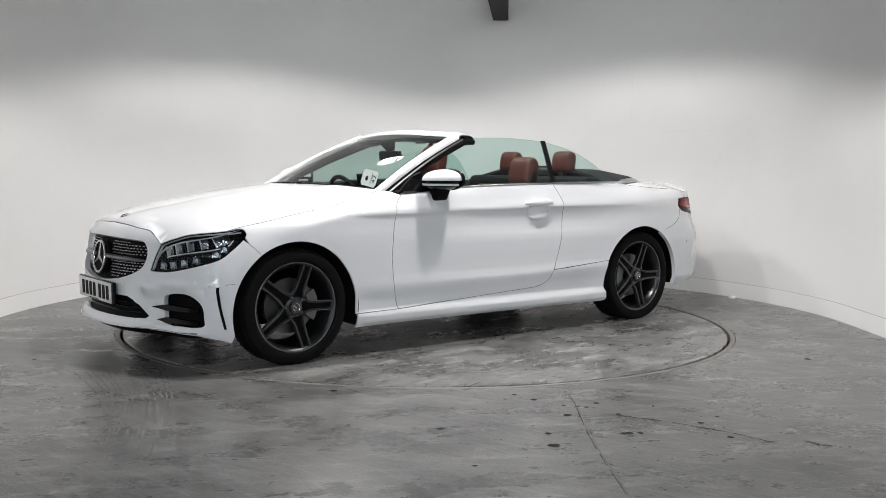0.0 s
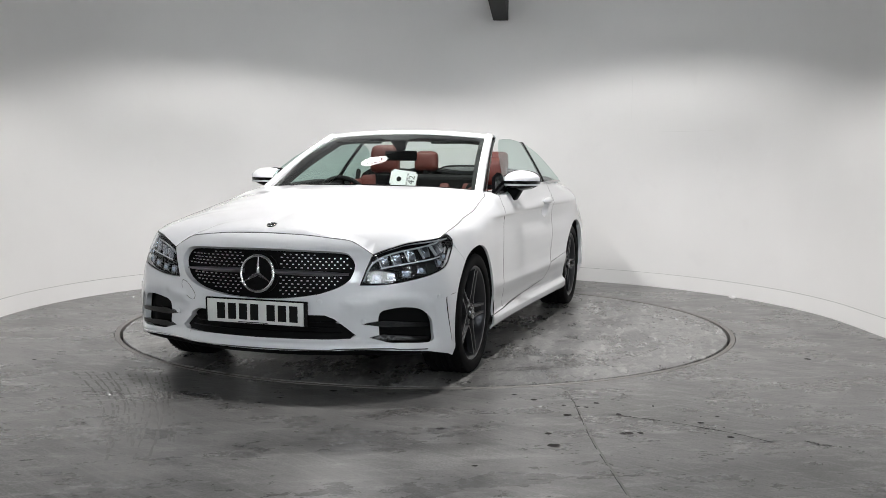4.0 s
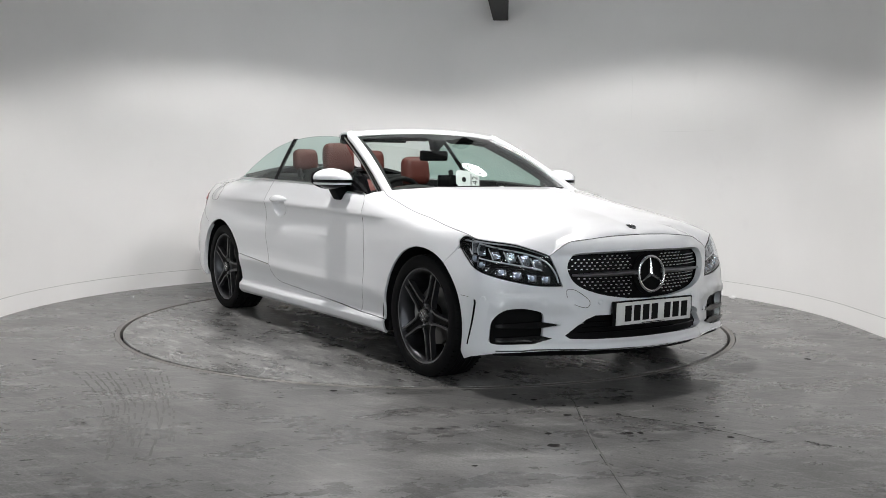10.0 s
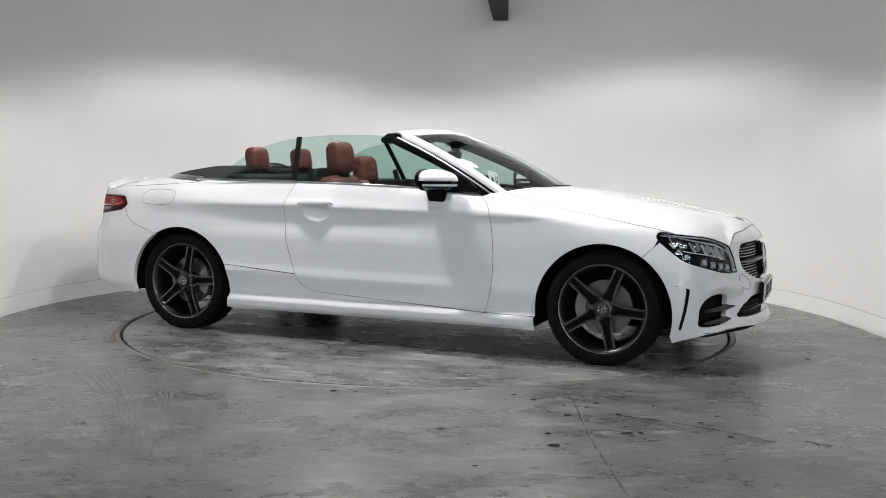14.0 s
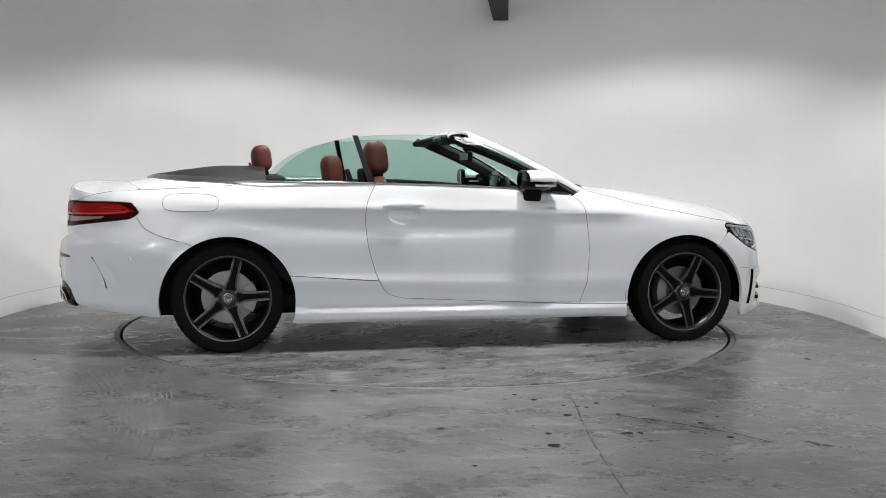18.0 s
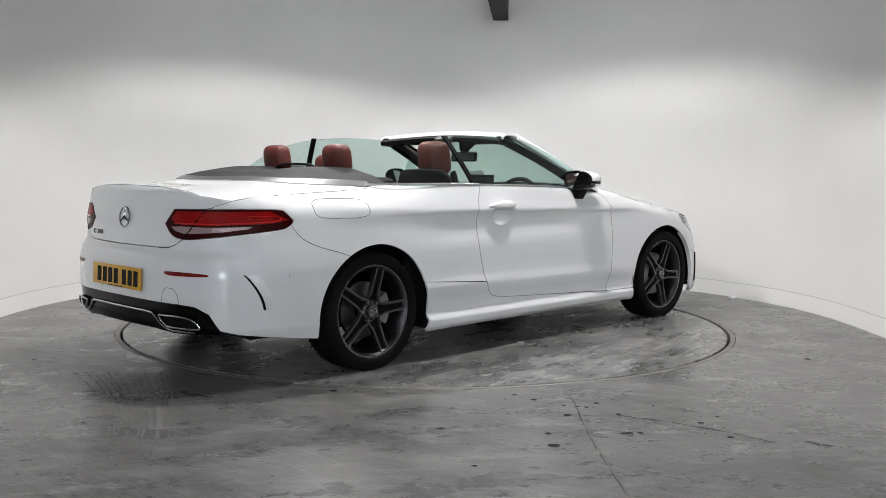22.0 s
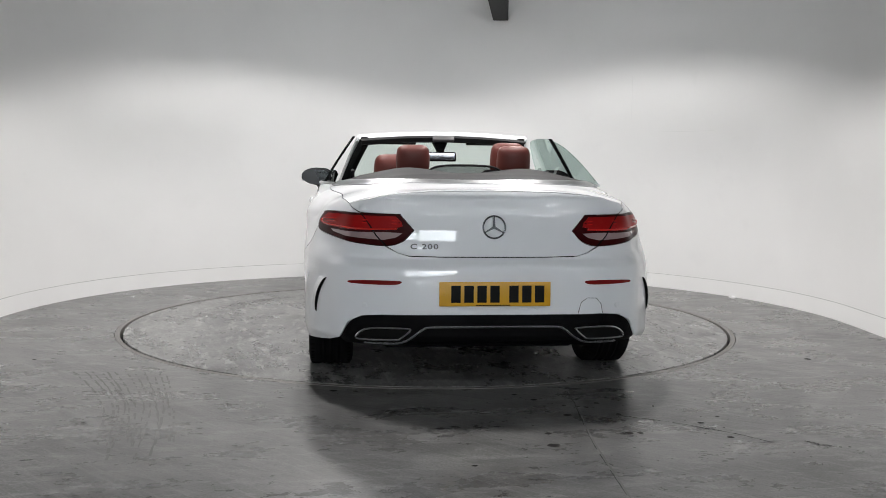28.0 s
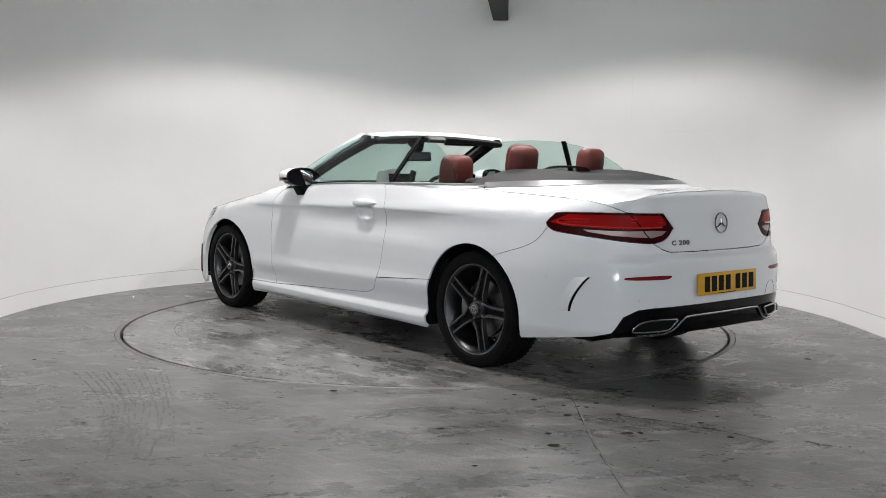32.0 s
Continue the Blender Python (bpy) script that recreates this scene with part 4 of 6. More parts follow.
def at_skin(s, z, d=0.0, right=False):
    """A frame on the skin: place, with z outwards and y up the surface."""
    e = 0.005
    f = lifted(d, right)
    p = Vector(f(s, z))
    a = Vector(f(s + e, z)) - Vector(f(s - e, z))
    b = Vector(f(s, z + e)) - Vector(f(s, z - e))
    n = a.cross(b).normalized()
    if FLIP != right:
        n = -n
    b.normalize()
    m = Matrix.Identity(4)
    for i, v in enumerate((b.cross(n), b, n, p)):
        m.col[i][:3] = v
    return m


def seam(name, pts, right, radius=0.0016, material=None, parent=None, lift=0.0, closed=False, label=""):
    f = lifted(lift, right)
    return part(name, tube_bm([f(*p) for p in pts], radius, 6, closed=closed), material or M_gap, parent or car, label, smooth=True)


def star_bm(r, tilt=0.0, thick=0.012, bar=0.16):
    """A plain ring with three tapered arms, facing +z."""
    bm = bmesh.new()
    rr, n = r * 0.075, 40
    vs = [[bm.verts.new(((r - rr + rr * math.cos(b)) * math.cos(a), (r - rr + rr * math.cos(b)) * math.sin(a), rr * math.sin(b))) for b in np.linspace(0, 2 * math.pi, 8, endpoint=False)] for a in np.linspace(0, 2 * math.pi, n, endpoint=False)]
    for i in range(n):
        for q in range(8):
            bm.faces.new((vs[i][q], vs[(i + 1) % n][q], vs[(i + 1) % n][(q + 1) % 8], vs[i][(q + 1) % 8]))
    for k in range(3):
        a = math.pi / 2 + k * 2 * math.pi / 3
        d, w = Vector((math.cos(a), math.sin(a), 0)), Vector((-math.sin(a), math.cos(a), 0))
        base, tip = r * bar, r * 0.94
        low = [bm.verts.new(v) for v in (w * base - d * base * 0.6, -w * base - d * base * 0.6, d * tip - w * 0.002, d * tip + w * 0.002)]
        top = [bm.verts.new(v) for v in (Vector((0, 0, thick)), d * tip + Vector((0, 0, thick * 0.25)))]
        bm.faces.new((low[1], low[2], top[1], top[0]))
        bm.faces.new((low[3], low[0], top[0], top[1]))
        bm.faces.new((low[2], low[3], top[1]))
        bm.faces.new((low[0], low[1], top[0]))
    bmesh.ops.recalc_face_normals(bm, faces=bm.faces)
    return bm


def on(ob, m):
    ob.matrix_local = m
    return ob


# dark shut lines between the panels
for right in (False, True):
    for line in (DOOR_F, DOOR_R, DOOR_B, [side(-0.472, 0.412), side(-0.7, 0.428), side(-0.996, 0.45)], HOODLINE,
                 [side(1.094, 0.2485), side(0.94, 0.2495), side(0.79, 0.25)], spline([side(-1.87, 0.79), side(-1.82, 0.728), side(-1.74, 0.687), side(-1.62, 0.652)], 4),
                 DECKLINE, hood_sz[:40]):
        seam("shut_line", line, right, 0.0012, M_seam, lift=-0.0003)

# grille
grille = sheet("grille", shrink(GRILLE, -0.01), lifted(-0.045), M_plastic, car, flip=FLIP, gap=0, depth=0.0, label="gloss black grille with rows of small bright studs")
bm = bmesh.new()
for row, z in enumerate((0.672, 0.655, 0.638, 0.621, 0.604, 0.556, 0.54, 0.523, 0.506, 0.489, 0.472)):
    for i in range(-16, 17):
        s = (i + 0.5 * (row % 2)) * 0.0315
        if abs(s) < 0.10 or not inside(shrink(GRILLE, 0.012), np.array([(s, z)]))[0]:
            continue
        m = at_skin(abs(s), z, -0.042)
        if s < 0:
            m = Matrix.Diagonal((1, -1, 1, 1)) @ m
        box(bm, -0.0036, 0.0036, -0.0023, 0.0023, 0, 0.008, m=m)
tagged(part("grille_studs", bm, M_stud, grille, "small bright metal studs"), kind="stuff")
for sg in (1, -1):
    pts = [(sg * a, 0.581 - 0.02 * (a - 0.1)) for a in np.linspace(0.075, 0.462, 10)]
    part("louvre", tube_bm([lifted(-0.02)(abs(s), z) if s > 0 else tuple(np.array(lifted(-0.02)(-s, z)) * (1, -1, 1)) for s, z in pts], [0.022] * 6 + [0.020, 0.017, 0.013, 0.009], 10, 0.55), M_louvre, grille, "dark satin metal crossbar", smooth=True)
emb = part("grille_emblem", star_bm(0.094, thick=0.010, bar=0.12), M_emblem, grille, "chrome ring emblem with three arms", smooth=True, angle=30)
on(emb, pose(2.262, 0, 0.568, 90, 0, 90) @ pose(0, 0, 0, -6))
back = part("emblem_back", lathe_bm([(0.0, 0.0), (0.09, 0.0), (0.104, -0.012), (0.10, -0.03), (0, -0.03)], 40, "z"), M_plastic, grille, smooth=True)
on(back, pose(2.254, 0, 0.568, 90, 0, 90) @ pose(0, 0, 0, -6))

# lower openings
sheet("lower_intake", shrink(INTAKE, -0.012), lifted(-0.04), M_plastic, car, flip=FLIP, gap=0, depth=0.0, label="black mesh lower air intake")
for z in (0.29, 0.315, 0.34):
    seam("intake_bar", [(a, z) for a in np.linspace(0.0, 0.43 - (z - 0.29), 12)], False, 0.004, M_gloss, lift=-0.03)
    seam("intake_bar", [(a, z) for a in np.linspace(0.0, 0.43 - (z - 0.29), 12)], True, 0.004, M_gloss, lift=-0.03)
for right in (False, True):
    inn = sheet("side_intake", shrink(SIDE_IN, -0.012), lifted(-0.05, right), M_plastic, car, flip=FLIP != right, gap=0, depth=0.0, label="black side air intake with two fins")
    for z0, y0 in ((0.335, 0.505), (0.268, 0.54)):
        fin = [nose(y0, z0 - 0.001), nose(0.60, z0 - 0.016), nose(0.80, z0 - 0.012), nose(0.80, z0 + 0.006), nose(0.60, z0 + 0.016)]
        sheet("fin", fin, lifted(0.004, right), M_gloss, inn, flip=FLIP != right, gap=0, depth=0.03, label="gloss black fin")
    # air outlet: a low white ramp whose open edge looks backwards
    line = spline([(1.956, 0.455), (1.957, 0.43), (1.945, 0.34), (1.922, 0.235)], 5)
    bm = bmesh.new()
    dark = bmesh.new()
    R = [[bm.verts.new(lifted(h, right)(*side(x + dx, z))) for dx, h in ((0.05, 0.0005), (0.025, 0.004), (0.0, 0.009))] for x, z in line]
    D = [[dark.verts.new(lifted(h, right)(*side(x - dx, z))) for dx, h in ((0.0, 0.0088), (0.004, 0.0005), (0.012, 0.0012), (0.014, 0.0004))] for x, z in line]
    for i in range(len(line) - 1):
        for q in range(2):
            bm.faces.new((R[i][q], R[i][q + 1], R[i + 1][q + 1], R[i + 1][q]))
        for q in range(3):
            dark.faces.new((D[i][q], D[i][q + 1], D[i + 1][q + 1], D[i + 1][q]))
    for g in (bm, dark):
        bmesh.ops.recalc_face_normals(g, faces=g.faces)
    part("outlet_ramp", bm, M_paint, car, smooth=True)
    part("air_slit", dark, M_plastic, car, "black air outlet slit")
    seam("panel_seam", [side(1.86, 0.47), side(1.90, 0.468), side(1.95, 0.455)], right, 0.0009)
    for p in (nose(0.318, 0.441), nose(0.514, 0.343), side(1.985, 0.463)):
        on(part("parking_sensor", lathe_bm([(0, 0.002), (0.010, 0.002), (0.0115, 0.0), (0.0135, 0.0008), (0.0145, -0.002), (0, -0.002)], 20, "z"), M_paint, car, "small round white sensor", smooth=True), at_skin(*p, 0.001, right))
# towing cover, right side
eye = spline([nose(0.475, 0.505), nose(0.435, 0.50), nose(0.378, 0.455), nose(0.375, 0.425), nose(0.40, 0.417), nose(0.455, 0.44), nose(0.475, 0.47)], 5, True)
seam("towing_cover", eye, True, 0.0013, closed=True, label="outline of the round towing-eye cover")
# bright splitter lip
LIP = [(s, 0.2125 + (0.004 if 0.4 < s < 0.7 else 0)) for s in np.linspace(0, nose(0.80, 0.21)[0], 26)]
for right in (False, True):
    seam("splitter_trim", LIP, right, 0.0035, M_chrome, lift=0.0015, label="thin chrome strip along the splitter")
    low = [(0.0, 0.204), nose(0.3, 0.206), nose(0.66, 0.205), side(2.05, 0.20), side(2.02, 0.19), side(2.02, 0.18), nose(0.66, 0.168), (0.0, 0.165)]
    sheet("splitter", low, lifted(-0.012, right), M_plastic, car, flip=FLIP != right, gap=0, depth=0.03)

# bonnet emblem
on(part("bonnet_emblem", star_bm(0.026, thick=0.004), M_chrome, car, "small round chrome badge", smooth=True, angle=30), Matrix.Translation(bonnet(2.11, 0)) @ pose(0, 0, 0.004, 0, 15, 0) @ pose(0, 0, 0, 0, 0, -90))
on(part("bonnet_emblem_back", lathe_bm([(0, 0.002), (0.025, 0.002), (0.027, -0.004), (0, -0.004)], 28, "z"), M_ink, car, smooth=True), Matrix.Translation(bonnet(2.11, 0)) @ pose(0, 0, 0.001, 0, 15, 0))


def plate(material, m, label):
    """A number plate with plain bars for its characters."""
    bm = bmesh.new()
    box(bm, -0.26, 0.26, -0.0565, 0.0565, 0, 0.006, 0.003, 2)
    p = part("number_plate", bm, material, car, label, smooth=True)
    on(p, m)
    x = -0.205
    for i in range(7):
        bm = bmesh.new()
        box(bm, x, x + 0.044, -0.0395, 0.0395, 0.0058, 0.0068)
        part("bar", bm, M_ink, p)
        x += 0.0605 + (0.028 if i == 3 else 0)
    bm = bmesh.new()
    box(bm, -0.09, 0.07, -0.0535, -0.0495, 0.0058, 0.0066)
    part("bar", bm, M_ink, p)
    for sx in (-0.235, 0.235):
        part("bolt", lathe_bm([(0, 0.0085), (0.005, 0.0085), (0.007, 0.006), (0.007, 0.004), (0, 0.004)], 12, "z"), material, p).location = (sx, 0, 0)
    return p


plate(M_platew, pose(2.288, 0.0, 0.383, 90, 0, 90) @ pose(0, 0, 0, 2), "white number plate with plain black bars")
bm = bmesh.new()
box(bm, -0.275, 0.275, -0.062, 0.062, -0.022, -0.001, 0.006, 2)
on(part("plate_holder", bm, M_gloss, car), pose(2.288, 0.0, 0.383, 90, 0, 90) @ pose(0, 0, 0, 2))
plate(M_platey, pose(-2.374, 0.0, 0.509, 90, 0, -90) @ pose(0, 0, 0, -2), "yellow number plate with plain black bars")

# headlights
for right in (False, True):
    h = sheet("headlight", shrink(HL, -0.004), lifted(-0.035, right), M_plastic, car, flip=FLIP != right, gap=0, depth=0.0, label="black LED headlight behind a clear lens")
    sheet("lens", HL, lifted(-0.001, right), M_lens, h, flip=FLIP != right, gap=0.002, depth=0.0, label="clear lens").visible_shadow = False
    rim = dense(shrink(HL, 0.004), 0.02)
    seam("bezel", rim, right, 0.003, M_gloss, h, lift=-0.003, closed=True)
    # light guide along the top and the inner edge
    guide = spline([side(1.795, 0.742), side(1.84, 0.737), nose(0.73, 0.703), nose(0.63, 0.676), nose(0.56, 0.638), nose(0.525, 0.585), nose(0.512, 0.54)], 6)
    seam("light_guide", guide, right, 0.0045, M_led, h, lift=-0.016, label="bright daytime running light guide")
    guide2 = spline([side(1.845, 0.70), side(1.90, 0.665), nose(0.74, 0.635), nose(0.63, 0.612), nose(0.585, 0.60)], 6)
    seam("light_guide", guide2, right, 0.0035, M_led, h, lift=-0.018, label="bright daytime running light guide")
    for p in [nose(0.775, 0.683), nose(0.715, 0.668), nose(0.655, 0.650), nose(0.60, 0.632), side(1.94, 0.695), side(1.885, 0.707)]:
        bm = bmesh.new()
        box(bm, -0.020, 0.020, -0.028, 0.028, -0.012, 0.010, 0.005, 2)
        on(part("led_block", bm, M_ledblock, h, "silver reflector block", smooth=True), at_skin(*p, -0.026, right) @ pose(0, 0, 0, 10, 0, 14))
        bm = bmesh.new()
        box(bm, -0.002, 0.002, -0.034, 0.030, -0.012, 0.004, 0.001, 1)
        on(part("reflector_vane", bm, M_led, h, "thin bright vane"), at_skin(*p, -0.022, right) @ pose(-0.024, 0, 0, 0, 0, 24))
    for p in [nose(0.765, 0.594), nose(0.70, 0.576), nose(0.632, 0.561), nose(0.568, 0.553), side(1.955, 0.628), side(1.905, 0.655)]:
        bm = bmesh.new()
        box(bm, -0.023, 0.023, -0.020, 0.020, -0.012, 0.012, 0.006, 2)
        on(part("led_block", bm, M_ledblock, h, "silver reflector block", smooth=True), at_skin(*p, -0.026, right))
        on(part("projector", lathe_bm([(0, 0.010), (0.008, 0.007), (0.012, 0.0), (0, 0.0)], 16, "z"), M_lens_glass, h, smooth=True), at_skin(*p, -0.014, right))


ARM = pchip([(0.05, 0.042), (0.069, 0.040), (0.085, 0.034), (0.105, 0.0305), (0.16, 0.0285), (0.244, 0.0275)])


# ---- wheels: axle along y, the outer face towards +y ----
def wheel(cx, cy, right, turn, width):
    t = cy
    w = width / 2
    barrel = lathe_bm([(0.205, -w * 0.8), (0.228, -w * 0.78), (0.222, w * 0.2), (0.230, w * 0.62), (0.243, w * 0.74), (0.250, w * 0.80), (0.2515, w * 0.86), (0.247, w * 0.875), (0.239, w * 0.84), (0.230, w * 0.70), (0.212, w * 0.4), (0.205, -w * 0.8)], 72)
    ob = part("wheel", barrel, M_barrel, car, "dark grey five-twin-spoke alloy wheel with black tyre", smooth=True)
    on(ob, pose(cx, cy if not right else -cy, ZH, 0, 0, 180 if right else 0))
    R = 0.324
    prof = [(0.226, -w * 0.72), (0.25, -w * 0.95), (0.285, -w * 1.0), (0.308, -w * 0.95), (0.319, -w * 0.80)]
    for y in np.linspace(-0.72, 0.72, 15):
        g = abs(y) < 0.6 and abs((abs(y) * 10) % 3 - 1.5) < 0.6
        prof.append((R - (0.006 if g else 0.0) - 0.004 * abs(y) ** 3, w * y))
    prof += [(0.3185, w * 0.82), (0.313, w * 0.92), (0.306, w * 0.965), (0.296, w * 0.985), (0.285, w * 1.0), (0.27, w * 0.995), (0.264, w * 0.985), (0.257, w * 0.96), (0.2535, w * 0.90), (0.250, w * 0.80)]
    part("tyre", lathe_bm(prof, 96), M_rubber, ob, "black road tyre with grooved tread", smooth=True, angle=25)
    bm = bmesh.new()
    for i in range(64):
        a = 2 * math.pi * i / 64
        for sg in (-1, 1):
            box(bm, -0.0022, 0.0022, sg * w * 0.64, sg * w * 0.90, -0.006, 0.0005, m=Matrix.Rotation(-a, 4, "Y") @ Matrix.Translation((0, 0, R - 0.0032)) @ pose(0, 0, 0, 0, 0, 14 * sg))
    tagged(part("tread_sipes", bm, M_gap, ob), kind="stuff")
    face = w * 0.80
    part("rim_lip", lathe_bm([(0.2430, w * 0.85), (0.2445, w * 0.872), (0.2485, w * 0.884), (0.2520, w * 0.868), (0.2525, w * 0.82)], 72), M_rimcut, ob, "machined rim lip", smooth=True)
    # spokes: a tapered arm with a sunk middle between two machined edges
    for k in range(5):
        a = radians(turn + 72 * k)
        m = Matrix.Rotation(-(a - math.pi / 2), 4, "Y")
        bm = bmesh.new()
        r0, r1 = 0.060, 0.244

        def pt(r, q, d):
            h = ARM(r)
            if abs(q) in (0.62, 0.5):
                q = math.copysign(max(0.1, 1 - (0.0120 if abs(q) == 0.62 else 0.0140) / h), q)
            return Vector((h * q, d - 0.012 * max(0, 1 - (r / r1)), r))
        rs = np.linspace(r0, r1, 15)
        cols = [(-1.0, -0.03), (-1.0, 0.0), (-0.62, 0.0), (-0.5, -0.014), (0.5, -0.014), (0.62, 0.0), (1.0, 0.0), (1.0, -0.03)]
        grid = [[bm.verts.new(pt(r, q, face + d)) for q, d in cols] for r in rs]
        for i in range(len(rs) - 1):
            for j in range(len(cols) - 1):
                bm.faces.new((grid[i][j], grid[i + 1][j], grid[i + 1][j + 1], grid[i][j + 1]))
        bm.faces.new([g for g in grid[-1]])
        bmesh.ops.recalc_face_normals(bm, faces=bm.faces)
        bmesh.ops.transform(bm, matrix=m, verts=bm.verts)
        part("spoke", bm, M_rim, ob)
        bm = bmesh.new()
        for sg in (-1, 1):
            g2 = [[bm.verts.new(pt(r, sg * q, face + 0.0012)) for q in (1 - 0.0045 / ARM(r), 0.985)] for r in rs]
            for i in range(len(rs) - 1):
                bm.faces.new((g2[i][0], g2[i + 1][0], g2[i + 1][1], g2[i][1]))
        bmesh.ops.recalc_face_normals(bm, faces=bm.faces)
        bmesh.ops.transform(bm, matrix=m, verts=bm.verts)
        part("machined_edge", bm, M_rimcut, ob, "brushed machined spoke edge")
        bm = bmesh.new()
        g3 = [[bm.verts.new(pt(r, q * max(0.1, 1 - 0.0145 / ARM(r)), face - 0.0128)) for q in (-1, 1)] for r in rs]
        for i in range(len(rs) - 1):
            bm.faces.new((g3[i][0], g3[i + 1][0], g3[i + 1][1], g3[i][1]))
        bmesh.ops.recalc_face_normals(bm, faces=bm.faces)
        bmesh.ops.transform(bm, matrix=m, verts=bm.verts)
        part("spoke_groove", bm, M_plastic, ob, "black sunk middle of the spoke")
        a2 = a + radians(36)
        bolt = lathe_bm([(0, 0.012), (0.006, 0.012), (0.009, 0.009), (0.0095, -0.01), (0, -0.01)], 12)
        part("wheel_bolt", bolt, M_rimcut, ob).matrix_local = Matrix.Translation((0.056 * math.cos(a2), face - 0.022, 0.056 * math.sin(a2)))
    part("hub", lathe_bm([(0.0, face - 0.012), (0.040, face - 0.012), (0.052, face - 0.020), (0.060, face - 0.05), (0.0, face - 0.05)], 40), M_rim, ob, smooth=True)
    cap = part("hub_cap", lathe_bm([(0.0, face + 0.004), (0.024, face + 0.004), (0.027, face + 0.007), (0.034, face + 0.006), (0.037, face - 0.004), (0.037, face - 0.02), (0.0, face - 0.02)], 40), M_rimdark, ob, "dark hub cap", smooth=True)
    st = part("hub_emblem", star_bm(0.023, thick=0.003), M_chrome, ob, smooth=True)
    st.matrix_local = pose(0, face + 0.0055, 0, -90, 0, 0)
    part("brake_disc", lathe_bm([(0.06, 0.015), (0.155, 0.015), (0.155, -0.008), (0.06, -0.008), (0.06, 0.015)], 48), M_disc_brake, ob, "grey steel brake disc", smooth=True)
    bm = bmesh.new()
    n = 8
    sgn = (1 if cx < 0 else -1) * (1 if not right else -1)
    ring = []
    for i in range(n + 1):
        a = radians(-32 + 64 * i / n)
        ring.append([bm.verts.new((sgn * r * math.cos(a), y, r * math.sin(a))) for r, y in ((0.105, 0.045), (0.165, 0.045), (0.168, -0.03), (0.105, -0.03))])
    for i in range(n):
        for q in range(4):
            bm.faces.new((ring[i][q], ring[i + 1][q], ring[i + 1][(q + 1) % 4], ring[i][(q + 1) % 4]))
    bm.faces.new(ring[0])
    bm.faces.new(ring[-1])
    bmesh.ops.recalc_face_normals(bm, faces=bm.faces)
    part("brake_caliper", bm, M_caliper, ob, "grey brake caliper")
    return ob


wheel(XF, 0.772, False, 109, 0.225)
wheel(XF, 0.772, True, 113, 0.225)
wheel(XR, 0.762, False, 109, 0.235)
wheel(XR, 0.762, True, 104, 0.235)

# wheel wells, underbody
for cx in (XF, XR):
    for right in (False, True):
        bm = bmesh.new()
        rows = []
        sg = -1 if right else 1
        for a in np.linspace(radians(-8), radians(188), 30):
            x, z = cx + 0.402 * math.cos(a), 0.292 + 0.402 * math.sin(a)
            rows.append([bm.verts.new((x, sg * y, z)) for y in (0.878, 0.52)])
        for i in range(29):
            bm.faces.new((rows[i][0], rows[i + 1][0], rows[i + 1][1], rows[i][1]))
        bm.faces.new([r[1] for r in rows])
        part("wheel_arch_liner", bm, M_dark, car, "black wheel arch liner", smooth=True)
bm = bmesh.new()
box(bm, -1.9, 1.95, -0.5, 0.5, 0.17, 0.30, 0.03, 2)
box(bm, -0.94, 1.08, -0.84, 0.84, 0.17, 0.27, 0.02, 2)
box(bm, -2.16, -1.75, -0.60, 0.60, 0.235, 0.36, 0.03, 2)
part("underbody", bm, M_dark, car, "black underbody")
bm = bmesh.new()
box(bm, 1.88, 2.08, -0.45, 0.45, 0.22, 0.62, 0.03, 2)
box(bm, 1.0, 1.9, -0.5, 0.5, 0.28, 0.72, 0.03, 2)
part("engine_bay", bm, M_dark, car)
for cx in (XF, XR):
    part("axle", tube_bm([(cx, -0.7, ZH), (cx, 0.7, ZH)], 0.03, 10), M_dark, car)

